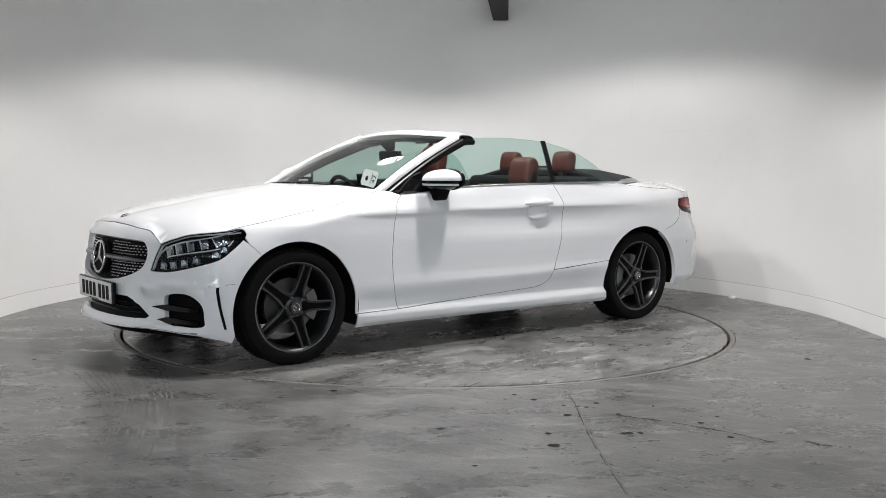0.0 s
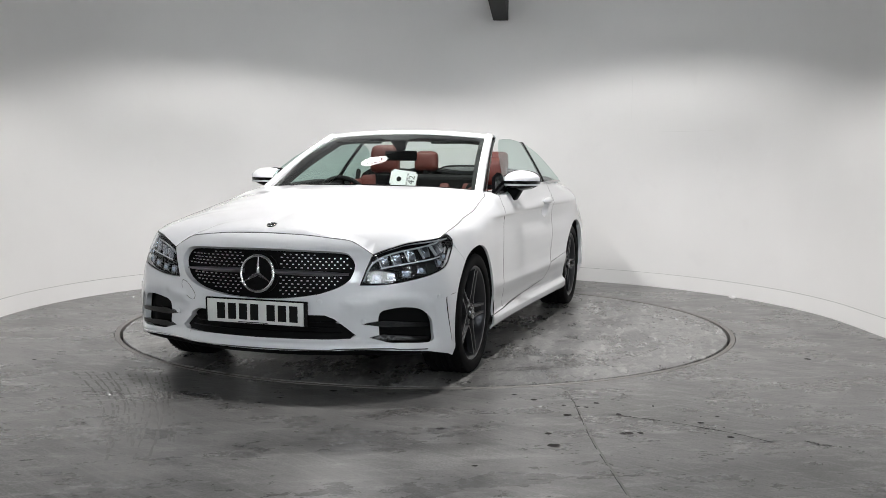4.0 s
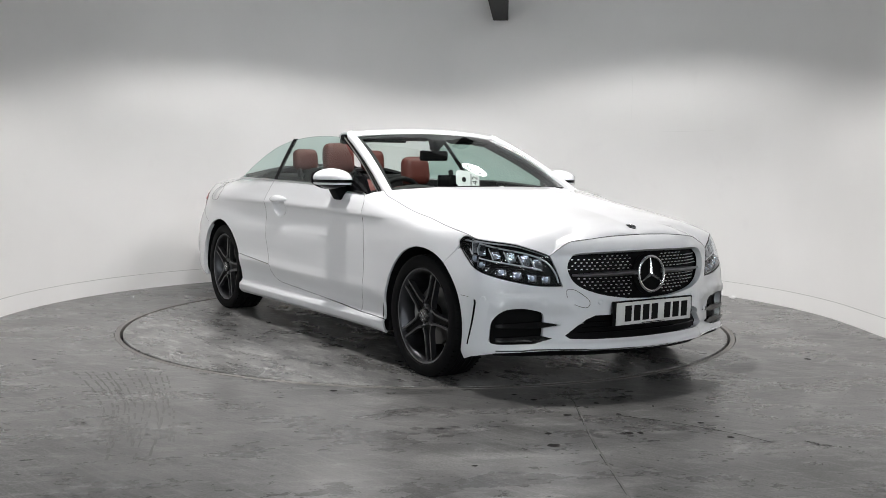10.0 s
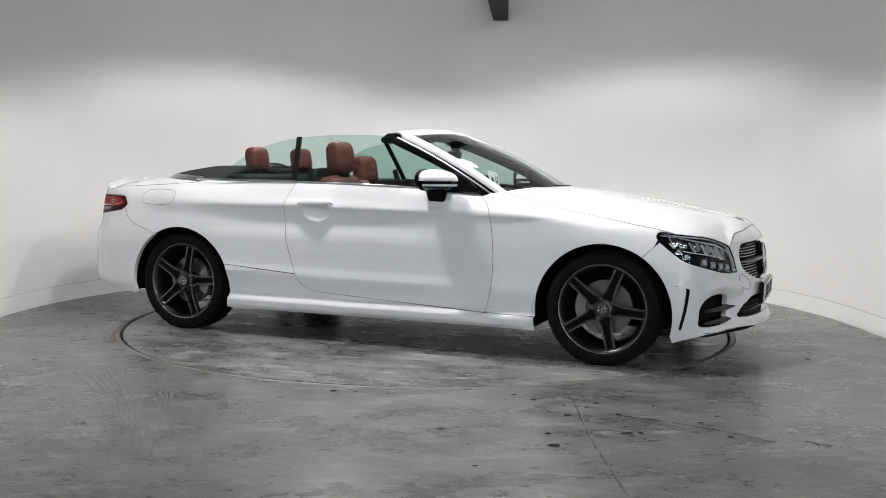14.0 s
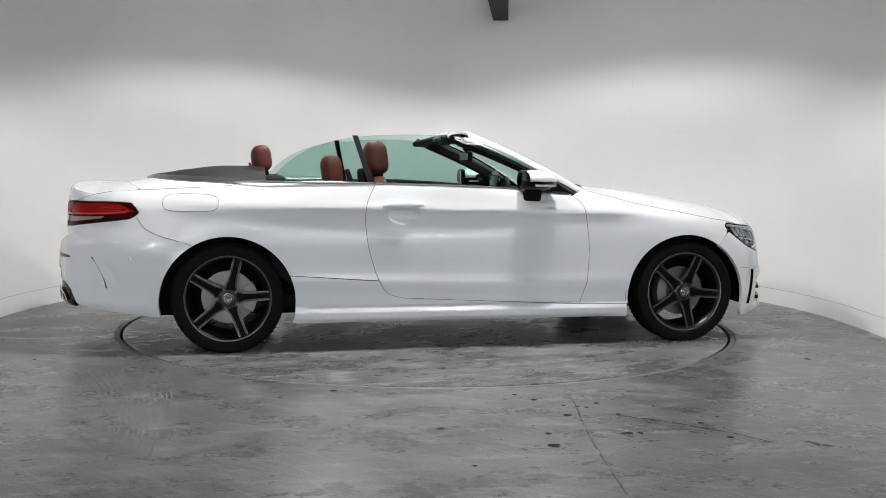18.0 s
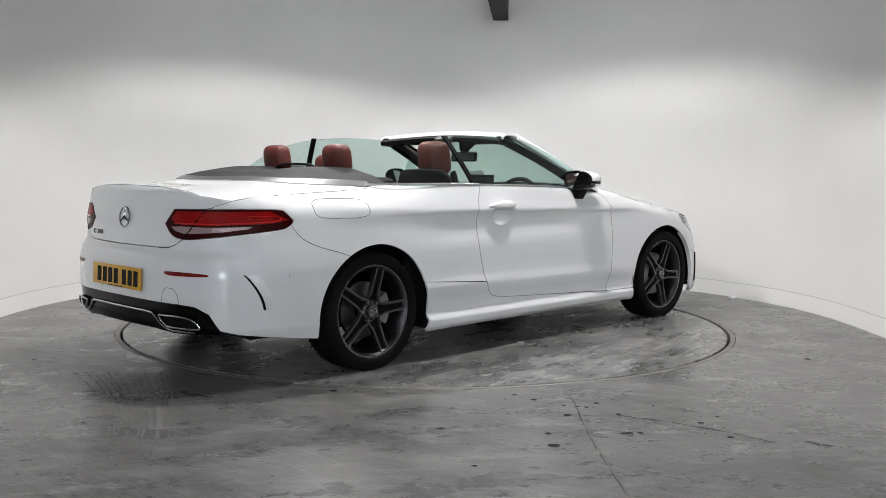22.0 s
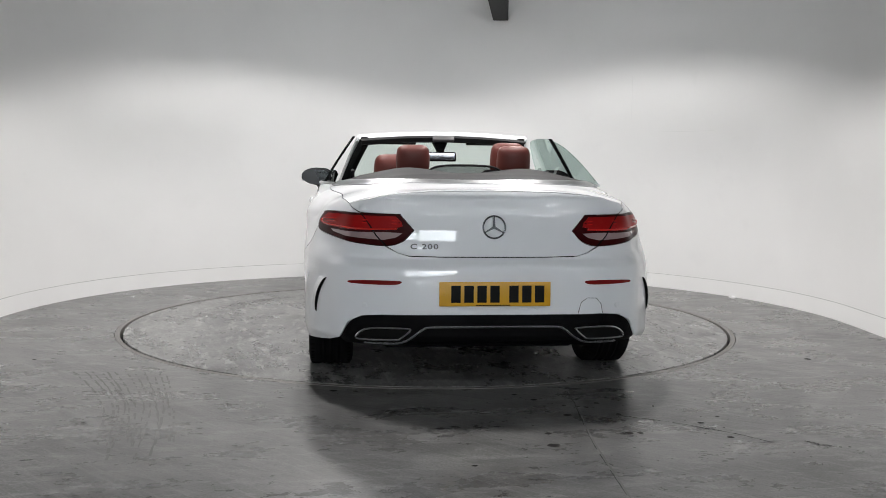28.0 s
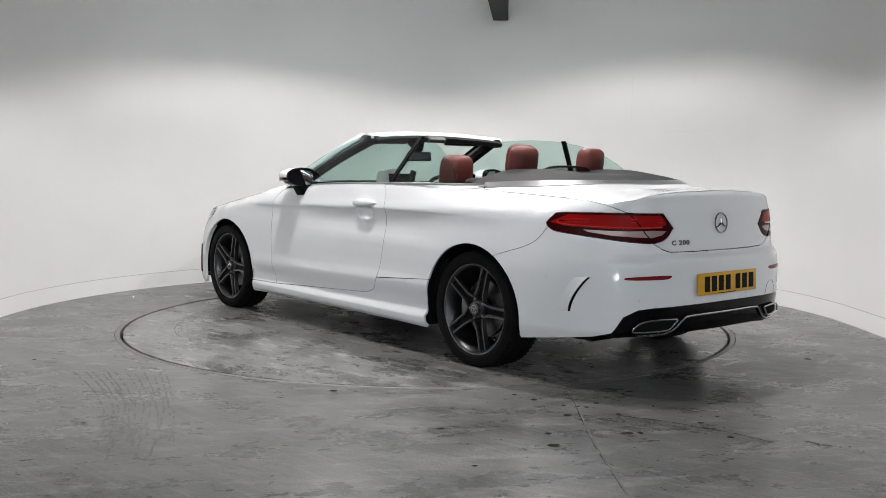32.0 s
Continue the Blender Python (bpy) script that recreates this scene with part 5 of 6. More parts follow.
# ---- tail ----
for right in (False, True):
    kw = dict(flip=FLIP != right, gap=0.0)
    TL = [p for p in TL_TOP_C[:-1]] + TL_LOW_C[:-1]
    tl = sheet("tail_light", TL, lifted(0.001, right), M_darkred, car, flip=FLIP != right, gap=0.002, depth=0.02, label="dark red tail light with bright red bands and a clear strip")
    red = spline([side(-1.885, 0.822), side(-1.95, 0.848), tail(0.77, 0.862)], 4) + [tail(0.6, 0.863), tail(0.455, 0.861), tail(0.43, 0.835), tail(0.425, 0.815), tail(0.50, 0.797), tail(0.64, 0.795), tail(0.76, 0.80), side(-1.96, 0.806)]
    sheet("red_band", red, lifted(0.0022, right), M_red, tl, depth=0.003, label="bright red lens band", **kw)
    clear = [tail(0.425, 0.784), tail(0.50, 0.788), tail(0.62, 0.785), tail(0.71, 0.787), tail(0.755, 0.790), tail(0.745, 0.778), tail(0.69, 0.764), tail(0.60, 0.756), tail(0.51, 0.752), tail(0.455, 0.764)]
    sheet("clear_strip", clear, lifted(0.0026, right), M_clear, tl, depth=0.003, label="clear reversing light strip", **kw)
    seam("light_split", [tail(0.614, 0.873), tail(0.57, 0.81), tail(0.545, 0.77), tail(0.50, 0.724)], right, 0.0035, M_gap, tl, lift=0.002)
    for z0 in (0.826, 0.84):
        seam("light_bar", [tail(0.45, z0), tail(0.6, z0 + 0.002), tail(0.75, z0), side(-1.97, z0 - 0.004)], right, 0.0022, M_redglow, tl, lift=0.004, label="bright red light bar")
    seam("light_bar", spline([tail(0.45, 0.803), tail(0.6, 0.801), tail(0.74, 0.806), side(-1.955, 0.815), side(-1.925, 0.828)], 5), right, 0.0045, M_redglow, tl, lift=0.003, label="bright red light bar")
    seam("lens_divider", [tail(0.435, 0.832), tail(0.6, 0.833), tail(0.75, 0.831), side(-1.94, 0.829)], right, 0.0022, M_darkred, tl, lift=0.002, label="dark red divider")
    refl = spline([tail(0.437, 0.566), tail(0.56, 0.567), tail(0.66, 0.562), tail(0.678, 0.555), tail(0.66, 0.549), tail(0.56, 0.547), tail(0.455, 0.549)], 4, True)
    sheet("rear_reflector", refl, lifted(0.002, right), M_reflector, car, depth=0.006, label="long red rear reflector", **kw)
    # a thin fin whose open edge looks backwards
    line = spline([(-2.108, 0.558), (-2.088, 0.535), (-2.056, 0.485), (-2.032, 0.43), (-2.022, 0.384)], 5)
    bm, dark = bmesh.new(), bmesh.new()
    R, D = [], []
    for i, (x, z) in enumerate(line):
        h = 0.001 + 0.011 * math.sin(math.pi * i / (len(line) - 1)) ** 0.6
        R.append([bm.verts.new(lifted(q, right)(*side(x + dx, z))) for dx, q in ((0.055, 0.0008), (0.028, 0.001 + h * 0.35), (0.0, 0.0012 + h))])
        D.append([dark.verts.new(lifted(q, right)(*side(x - dx, z))) for dx, q in ((0.0, h + 0.0006), (0.003, 0.0012), (0.009, 0.0016), (0.011, 0.0010))])
    for i in range(len(line) - 1):
        for q in range(2):
            bm.faces.new((R[i][q], R[i][q + 1], R[i + 1][q + 1], R[i + 1][q]))
        for q in range(3):
            dark.faces.new((D[i][q], D[i][q + 1], D[i + 1][q + 1], D[i + 1][q]))
    for g in (bm, dark):
        bmesh.ops.recalc_face_normals(g, faces=g.faces)
    part("outlet_ramp", bm, M_paint, car, smooth=True)
    part("bumper_slit", dark, M_plastic, car, "black bumper slit")
    for p in (side(-1.90, 0.552), tail(0.60, 0.447), tail(0.20, 0.447)):
        on(part("parking_sensor", lathe_bm([(0, 0.002), (0.010, 0.002), (0.0115, 0.0), (0.0135, 0.0008), (0.0145, -0.002), (0, -0.002)], 20, "z"), M_paint, car, "small round white sensor", smooth=True), at_skin(*p, 0.001, right))
# towing cover at the rear, right side
seam("rear_towing_cover", [tail(0.40, 0.412), tail(0.415, 0.465), tail(0.445, 0.485), tail(0.49, 0.483), tail(0.515, 0.455), tail(0.525, 0.412)], True, 0.0013)
# diffuser with exhaust trims
dif = [(S_ALL, 0.409), tail(0.522, 0.406), tail(0.57, 0.404), tail(0.612, 0.397), tail(0.645, 0.384), tail(0.672, 0.364), tail(0.690, 0.338), tail(0.702, 0.31), tail(0.715, 0.285), tail(0.69, 0.262), tail(0.45, 0.25), tail(0.3, 0.262), (S_ALL, 0.262)]
diffuser = sheet("diffuser", mirrored(dif, S_ALL), lifted(-0.004), M_gloss2, car, flip=FLIP, gap=0.001, depth=0.06, label="gloss black rear diffuser")
for right in (False, True):
    chrome = spline([tail(0.60, 0.272), tail(0.53, 0.272), tail(0.44, 0.276), tail(0.385, 0.30), tail(0.335, 0.338), tail(0.28, 0.352), (S_ALL, 0.354)], 6)
    seam("diffuser_trim", chrome, right, 0.0058, M_emblem, diffuser, lift=0.004, label="chrome strip")
    ex = [tail(0.635, 0.300), tail(0.60, 0.335), tail(0.53, 0.348), tail(0.40, 0.346), tail(0.392, 0.335), tail(0.43, 0.302), tail(0.46, 0.294), tail(0.60, 0.292)]
    exc = spline(ex, 4, True)
    pipe = seam("exhaust_tip", exc, right, 0.0048, M_emblem, car, lift=0.012, closed=True, label="chrome trapezoid exhaust tip")
    # flat dark sheet inside the tip, its colour painting the hole's shade
    sheet("exhaust_shade", exc, lifted(0.001, right), M_gap, pipe, flip=FLIP != right, gap=0.0, depth=0.0)
# badge and lettering bars on the boot lid
on(part("boot_emblem", star_bm(0.056, thick=0.010, bar=0.12), M_darkchrome, car, "chrome ring emblem with three arms", smooth=True, angle=30), at_skin(S_ALL - 0.001, 0.815, 0.006))
txt = bpy.data.curves.new("badge", "FONT")
txt.body, txt.size, txt.extrude, txt.offset, txt.space_character, txt.align_x, txt.align_y = "C 200", 0.034, 0.0018, 0.0006, 1.18, "CENTER", "CENTER"
txt.materials.append(M_badge)
badge = tagged(new("badge", txt), "dark chrome model badge lettering")
badge.parent = car
on(badge, at_skin(*tail(0.325, 0.722), 0.003) @ Matrix.Diagonal((1.35, 1, 1, 1)))

# rear deck: white cover lid, bright trim, black fabric hump
cov = [(x, y) for x, y, z in DECK_E if -1.855 < x < -1.285][::-1] + SPLIT
flipped = [(x, -y) for x, y in cov[::-1]][1:]
sheet("roof_cover_lid", cov + flipped + [(x, -y) for x, y in TRIM_OUT] + TRIM_OUT[::-1][1:], deck, M_paint, car, flip=False, grid=(0.035, 0.035), depth=0.012, label="white folding-roof cover lid")


def deck_up(x, y):
    """The trim rises from the lid towards the cover inside it."""
    a = min(math.hypot(x - u, abs(y) - v) for u, v in TRIM_D)
    b = min(math.hypot(x - u, abs(y) - v) for u, v in TRIM_C)
    return (x, y, deck(x, y)[2] + 0.003 + 0.015 * a / (a + b + 1e-6))


TRIM_D, TRIM_C = [p for p in dense(TRIM_OUT + TRIM_OUT[::-1], 0.008)], [p for p in dense(TRIM_IN + TRIM_IN[::-1], 0.008)]
ring = TRIM_OUT + [(x, -y) for x, y in TRIM_OUT[::-1]][1:] + [(x, -y) for x, y in TRIM_IN] + TRIM_IN[::-1][1:]
sheet("deck_trim", ring, deck_up, M_trim, car, flip=False, grid=(0.02, 0.02), depth=0.008, label="wide satin metal trim round the rear deck")


def hump(x, y):
    d = deck(x, y)[2] + 0.016 * (1 - min(1, max(0, (abs(y) - 0.60) / 0.09)) * min(1, max(0, (x + 1.33) / 0.1)))
    low = max(0.0, DC(x) + 0.016 - 1.056) * max(0.0, 1 - (y / 0.72) ** 2)
    k = min(1, max(0, (x + 1.74) / 0.36))
    bulge = 0.030 * math.exp(-((abs(y) - 0.33) / 0.17) ** 2) * k * k * (3 - 2 * k)
    return (x, y, d - low + bulge)


hm = TRIM_IN + [(x, -y) for x, y in TRIM_IN[::-1]][1:] + [(-1.13, -0.71), (-1.13, 0.71)]
sheet("roof_cover", hm, hump, M_fabric, car, flip=False, grid=(0.035, 0.035), gap=0.001, depth=0.02, label="dark grey roof cover behind the rear seats")
# side ledges beside the rear seats
for sg in (1, -1):
    bm = bmesh.new()
    rows = []
    for x in np.linspace(-1.30, -0.45, 10):
        yo = 0.826 - 0.062 * max(0, (-x - 0.9) / 0.4) ** 1.5
        rows.append([bm.verts.new((x, sg * y, z)) for y, z in ((yo, 0.972), (yo - 0.035, 0.989), (yo - 0.14, 0.985), (yo - 0.16, 0.90))])
    for i in range(9):
        for q in range(3):
            bm.faces.new((rows[i][q], rows[i + 1][q], rows[i + 1][q + 1], rows[i][q + 1]))
    bmesh.ops.recalc_face_normals(bm, faces=bm.faces)
    part("side_ledge", bm, M_dark, car, "black trim ledge beside the rear seats", smooth=True)
# belt trim
for right in (False, True):
    b1 = [side(0.74, 0.926), side(0.661, 0.938), side(0.284, 0.968), side(-0.057, 0.981), side(-0.49, 0.988)]
    f = lifted(-0.004, right)
    part("belt_trim", tube_bm([f(*p) for p in spline(b1, 5)], 0.0085, 8, 0.9), M_satin, car, "satin chrome belt trim", smooth=True)
    b2 = [(-0.50, 0.834, 0.990), (-0.8, 0.833, 0.993), (-1.1, 0.812, 0.994), (-1.22, 0.785, 0.995), (-1.31, 0.748, 0.993)]
    part("belt_trim", tube_bm([(x, -y if right else y, z) for x, y, z in spline(b2, 5)], 0.0085, 8, 0.9), M_satin, car, "satin chrome belt trim", smooth=True)
# fuel flap on the right
flap = [side(-1.5625 + 0.160 * math.copysign(abs(math.cos(a)) ** 0.55, math.cos(a)), 0.873 + 0.050 * math.copysign(abs(math.sin(a)) ** 0.55, math.sin(a))) for a in np.linspace(0, 2 * math.pi, 48, endpoint=False)]
seam("fuel_flap", flap, True, 0.0013, closed=True, label="outline of the fuel filler flap")

# ---- windscreen and its frame ----
def screen(u, v):
    """u from the right (-1) to the left (1), v from the bottom (0) to the top (1)."""
    yb, yt = 0.698, 0.562
    xb, zb = 0.985 - 0.19 * abs(u) ** 2.2, 0.972 - 0.022 * u * u
    xt, zt = 0.215 - 0.075 * abs(u) ** 2.2, 1.318 - 0.032 * u * u
    x, z = xb + (xt - xb) * v, zb + (zt - zb) * v
    z += 0.028 * math.sin(math.pi * v)
    x += 0.012 * math.sin(math.pi * v)
    return (x, u * (yb + (yt - yb) * v), z)


glass_s = sheet("windscreen", [(-1, 0), (1, 0), (1, 1), (-1, 1)], screen, M_screen, car, gap=0, depth=0.0, grid=(0.08, 0.1), step=0.05, label="clear curved windscreen glass")
glass_s.visible_shadow = False
# black printed border of the glass


def screen_in(u, v):
    p = screen(u, v)
    return (p[0] - 0.005, p[1], p[2] - 0.006)


sheet("glass_border", [(-1, 0), (1, 0), (1, 1), (-1, 1)], screen_in, M_dark, car, [[(-0.935, 0.03), (0.935, 0.03), (0.93, 0.93), (0.3, 0.92), (0.14, 0.84), (-0.14, 0.84), (-0.3, 0.92), (-0.93, 0.93)]], gap=0, depth=0.0, grid=(0.08, 0.1), step=0.04, label="black border band of the windscreen")


def bar_between(A, B, section, n=14, sag=0.0):
    """A bar with a given (y, z) section from A to B, arched a little."""
    A, B = Vector(A), Vector(B)
    bm = bmesh.new()
    rings = []
    for i in range(n + 1):
        t = i / n
        p = A.lerp(B, t) + Vector((0.35, 0, 1)).normalized() * sag * math.sin(math.pi * t)
        rings.append([bm.verts.new(p + Vector(o)) for o in section])
    k = len(section)
    for i in range(n):
        for q in range(k):
            bm.faces.new((rings[i][q], rings[i][(q + 1) % k], rings[i + 1][(q + 1) % k], rings[i + 1][q]))
    bm.faces.new(rings[0])
    bm.faces.new(rings[-1])
    bmesh.ops.recalc_face_normals(bm, faces=bm.faces)
    return bm


for sg in (1, -1):
    sec = [(0, sg * a, b) for a, b in ((0.032, -0.028), (0.036, -0.004), (0.026, 0.012), (0.0, 0.018), (-0.014, 0.010), (-0.014, -0.016), (0.01, -0.034))]
    part("windscreen_pillar", bar_between((0.865, sg * 0.704, 0.935), (0.125, sg * 0.563, 1.30), sec, 14, 0.018), M_paint, car, "white painted windscreen pillar", smooth=True, angle=50)
    sec = [(0, sg * a, b) for a, b in ((0.024, -0.028), (0.028, -0.046), (0.0, -0.075), (-0.04, -0.06), (-0.045, -0.02), (-0.012, -0.01))]
    part("pillar_trim", bar_between((0.80, sg * 0.704, 0.955), (0.06, sg * 0.557, 1.302), sec, 14, 0.018), M_dark, car, "black inner pillar trim", smooth=True, angle=50)
    sec = [(0, sg * a, b) for a, b in ((0.0365, -0.024), (0.040, -0.030), (0.037, -0.037), (0.032, -0.031))]
    part("pillar_chrome", bar_between((0.80, sg * 0.706, 0.955), (0.10, sg * 0.566, 1.302), sec, 14, 0.018), M_satin, car, "thin chrome strip along the pillar", smooth=True)
    # mirror triangle at the front of the door glass
    bm = bmesh.new()
    tri = [(0.755, 0.788, 0.925), (0.50, 0.822, 0.952), (0.50, 0.788, 1.03), (0.56, 0.765, 1.06), (0.62, 0.75, 1.03)]
    a = [bm.verts.new((x, sg * y, z)) for x, y, z in tri]
    b = [bm.verts.new((x, sg * (y - 0.02), z)) for x, y, z in tri]
    bm.faces.new(a)
    bm.faces.new(b[::-1])
    for i in range(len(tri)):
        bm.faces.new((a[i], a[(i + 1) % len(tri)], b[(i + 1) % len(tri)], b[i]))
    bmesh.ops.recalc_face_normals(bm, faces=bm.faces)
    part("mirror_sail", bm, M_gloss2, car, "gloss black triangle at the mirror")


def header(u, w):
    """The windscreen's top rail: u across, w round its section."""
    y = u * 0.586
    c = u * u
    X = 0.205 - 0.085 * abs(u) ** 2.2
    Z = 1.318 - 0.030 * c
    prof = [(0.025, -0.006), (0.012, 0.012), (-0.03, 0.024), (-0.09, 0.022), (-0.125, 0.008), (-0.13, -0.012)]
    i = min(int(w * 5), 4)
    t = w * 5 - i
    a, b = prof[i], prof[i + 1]
    return (X + a[0] + (b[0] - a[0]) * t, y, Z + a[1] + (b[1] - a[1]) * t)


sheet("windscreen_header", [(-1, 0), (1, 0), (1, 1), (-1, 1)], header, M_paint, car, gap=0, depth=0.012, grid=(0.06, 0.1), step=0.05, flip=False, label="white painted windscreen header rail")
bm = bmesh.new()
rings = []
for u in np.linspace(-1, 1, 25):
    X, Z, y = 0.20 - 0.085 * abs(u) ** 2.2, 1.314 - 0.030 * u * u, u * 0.568
    rings.append([bm.verts.new((X + a, y, Z + b)) for a, b in ((0.0, -0.008), (-0.13, -0.004), (-0.15, -0.02), (-0.14, -0.045), (-0.06, -0.05), (0.02, -0.03))])
for i in range(24):
    for q in range(6):
        bm.faces.new((rings[i][q], rings[i][(q + 1) % 6], rings[i + 1][(q + 1) % 6], rings[i + 1][q]))
bm.faces.new(rings[0])
bm.faces.new(rings[-1])
bmesh.ops.recalc_face_normals(bm, faces=bm.faces)
part("header_trim", bm, M_dark, car, "black inner header trim", smooth=True, angle=50)
for sg in (1, -1):
    bm = bmesh.new()
    box(bm, -0.15, 0.15, -0.05, 0.05, -0.007, 0.007, 0.005, 2)
    on(part("sun_visor", bm, M_dark, car, "black sun visor", smooth=True), pose(0.125, sg * 0.33, 1.268, 18, 0, 90))
    bm = bmesh.new()
    box(bm, -0.05, 0.03, -0.03, 0.03, -0.028, 0.012, 0.01, 2)
    on(part("roof_latch", bm, M_dark, car, smooth=True), pose(0.045, sg * 0.553, 1.283))

# side glass
GT = pchip([(-1.13, 1.0), (-1.075, 1.045), (-1.025, 1.09), (-0.985, 1.122), (-0.89, 1.182), (-0.79, 1.224), (-0.60, 1.266), (-0.4, 1.284), (-0.228, 1.289), (0.0, 1.283), (0.1, 1.275)])


def glass_y(z):
    return 0.824 - 0.192 * max(0, (z - 0.97) / 0.31) ** 1.12


for sg in (1, -1):
    def pane(x, z):
        return (x, sg * glass_y(z), z)
    a = [(-0.53, 0.965), (0.60, 0.93), (0.56, 1.06), (0.40, 1.155), (0.22, 1.235), (0.09, 1.277)] + [(x, GT(x)) for x in np.linspace(0.05, -0.58, 14)]
    g1 = sheet("door_glass", a, pane, M_glass, car, gap=0, depth=0.004, grid=(0.08, 0.06), step=0.04, flip=sg > 0, label="raised green-tinted door glass")
    g1.visible_shadow = False
    b = [(-0.545, 0.97), (-0.59, 1.268)] + [(x, GT(x)) for x in np.linspace(-0.62, -1.12, 18)] + [(-1.13, 0.985)]
    g2 = sheet("quarter_glass", b, pane, M_glass, car, gap=0, depth=0.004, grid=(0.08, 0.06), step=0.03, flip=sg > 0, label="raised green-tinted rear quarter glass")
    g2.visible_shadow = False
    bm = bmesh.new()
    rows = []
    for z in np.linspace(0.985, 1.278, 8):
        x = -0.515 - 0.075 * (z - 0.985) / 0.29
        y = glass_y(z)
        rows.append([bm.verts.new((x + dx, sg * (y + dy), z)) for dx, dy in ((-0.017, 0.004), (0.015, 0.004), (0.015, -0.014), (-0.017, -0.014))])
    for i in range(7):
        for q in range(4):
            bm.faces.new((rows[i][q], rows[i][(q + 1) % 4], rows[i + 1][(q + 1) % 4], rows[i + 1][q]))
    bm.faces.new(rows[-1])
    bmesh.ops.recalc_face_normals(bm, faces=bm.faces)
    part("glass_divider", bm, M_plastic, car, "black upright between the side windows")
    # door inner panels
    card = [side(0.80, 0.3), side(0.74, 0.915), side(0.3, 0.955), side(-0.5, 0.975), side(-1.05, 0.975), side(-1.1, 0.5), side(-0.9, 0.28)]
    sheet("door_card", card, lifted(-0.075, sg < 0), M_dark, car, flip=(FLIP != (sg < 0)), gap=0, depth=0.0, grid=(0.08, 0.06), step=0.05, label="black inner door panel")
    bm = bmesh.new()
    rows = []
    for x in np.linspace(0.72, -0.5, 10):
        z = 0.93 + 0.052 * min(1, (0.72 - x) / 0.8)
        rows.append([bm.verts.new((x, sg * y, z + dz)) for y, dz in ((0.812, 0.0), (0.80, 0.012), (0.755, 0.004), (0.74, -0.05))])
    for i in range(9):
        for q in range(3):
            bm.faces.new((rows[i][q], rows[i + 1][q], rows[i + 1][q + 1], rows[i][q + 1]))
    part("door_top", bm, M_dark, car, "black padded door top", smooth=True)


# door mirrors and handles
def oval(bm, sg, ry, rz, x0, x1, n=40):
    """A plate across x, round at its outer end and squarer at its inner one."""
    rings = []
    for x, g in ((x1, 1.0), (x0 + 0.004, 1.0), (x0, 0.96)):
        ring = []
        for a in np.linspace(0, 2 * math.pi, n, endpoint=False):
            c, s = math.cos(a), math.sin(a)
            k = 2.4 if c > 0 else 4.0
            q = (abs(c) ** k + abs(s) ** k) ** (-1 / k)
            ring.append(bm.verts.new((x, sg * c * q * ry * g, s * q * rz * g * (1 - 0.18 * max(0, c)) + 0.004 * c)))
        rings.append(ring)
    for A, B in zip(rings, rings[1:]):
        for i in range(n):
            bm.faces.new((A[i], A[(i + 1) % n], B[(i + 1) % n], B[i]))
    bm.faces.new(rings[0])
    bm.faces.new(rings[-1])
    bmesh.ops.recalc_face_normals(bm, faces=bm.faces)


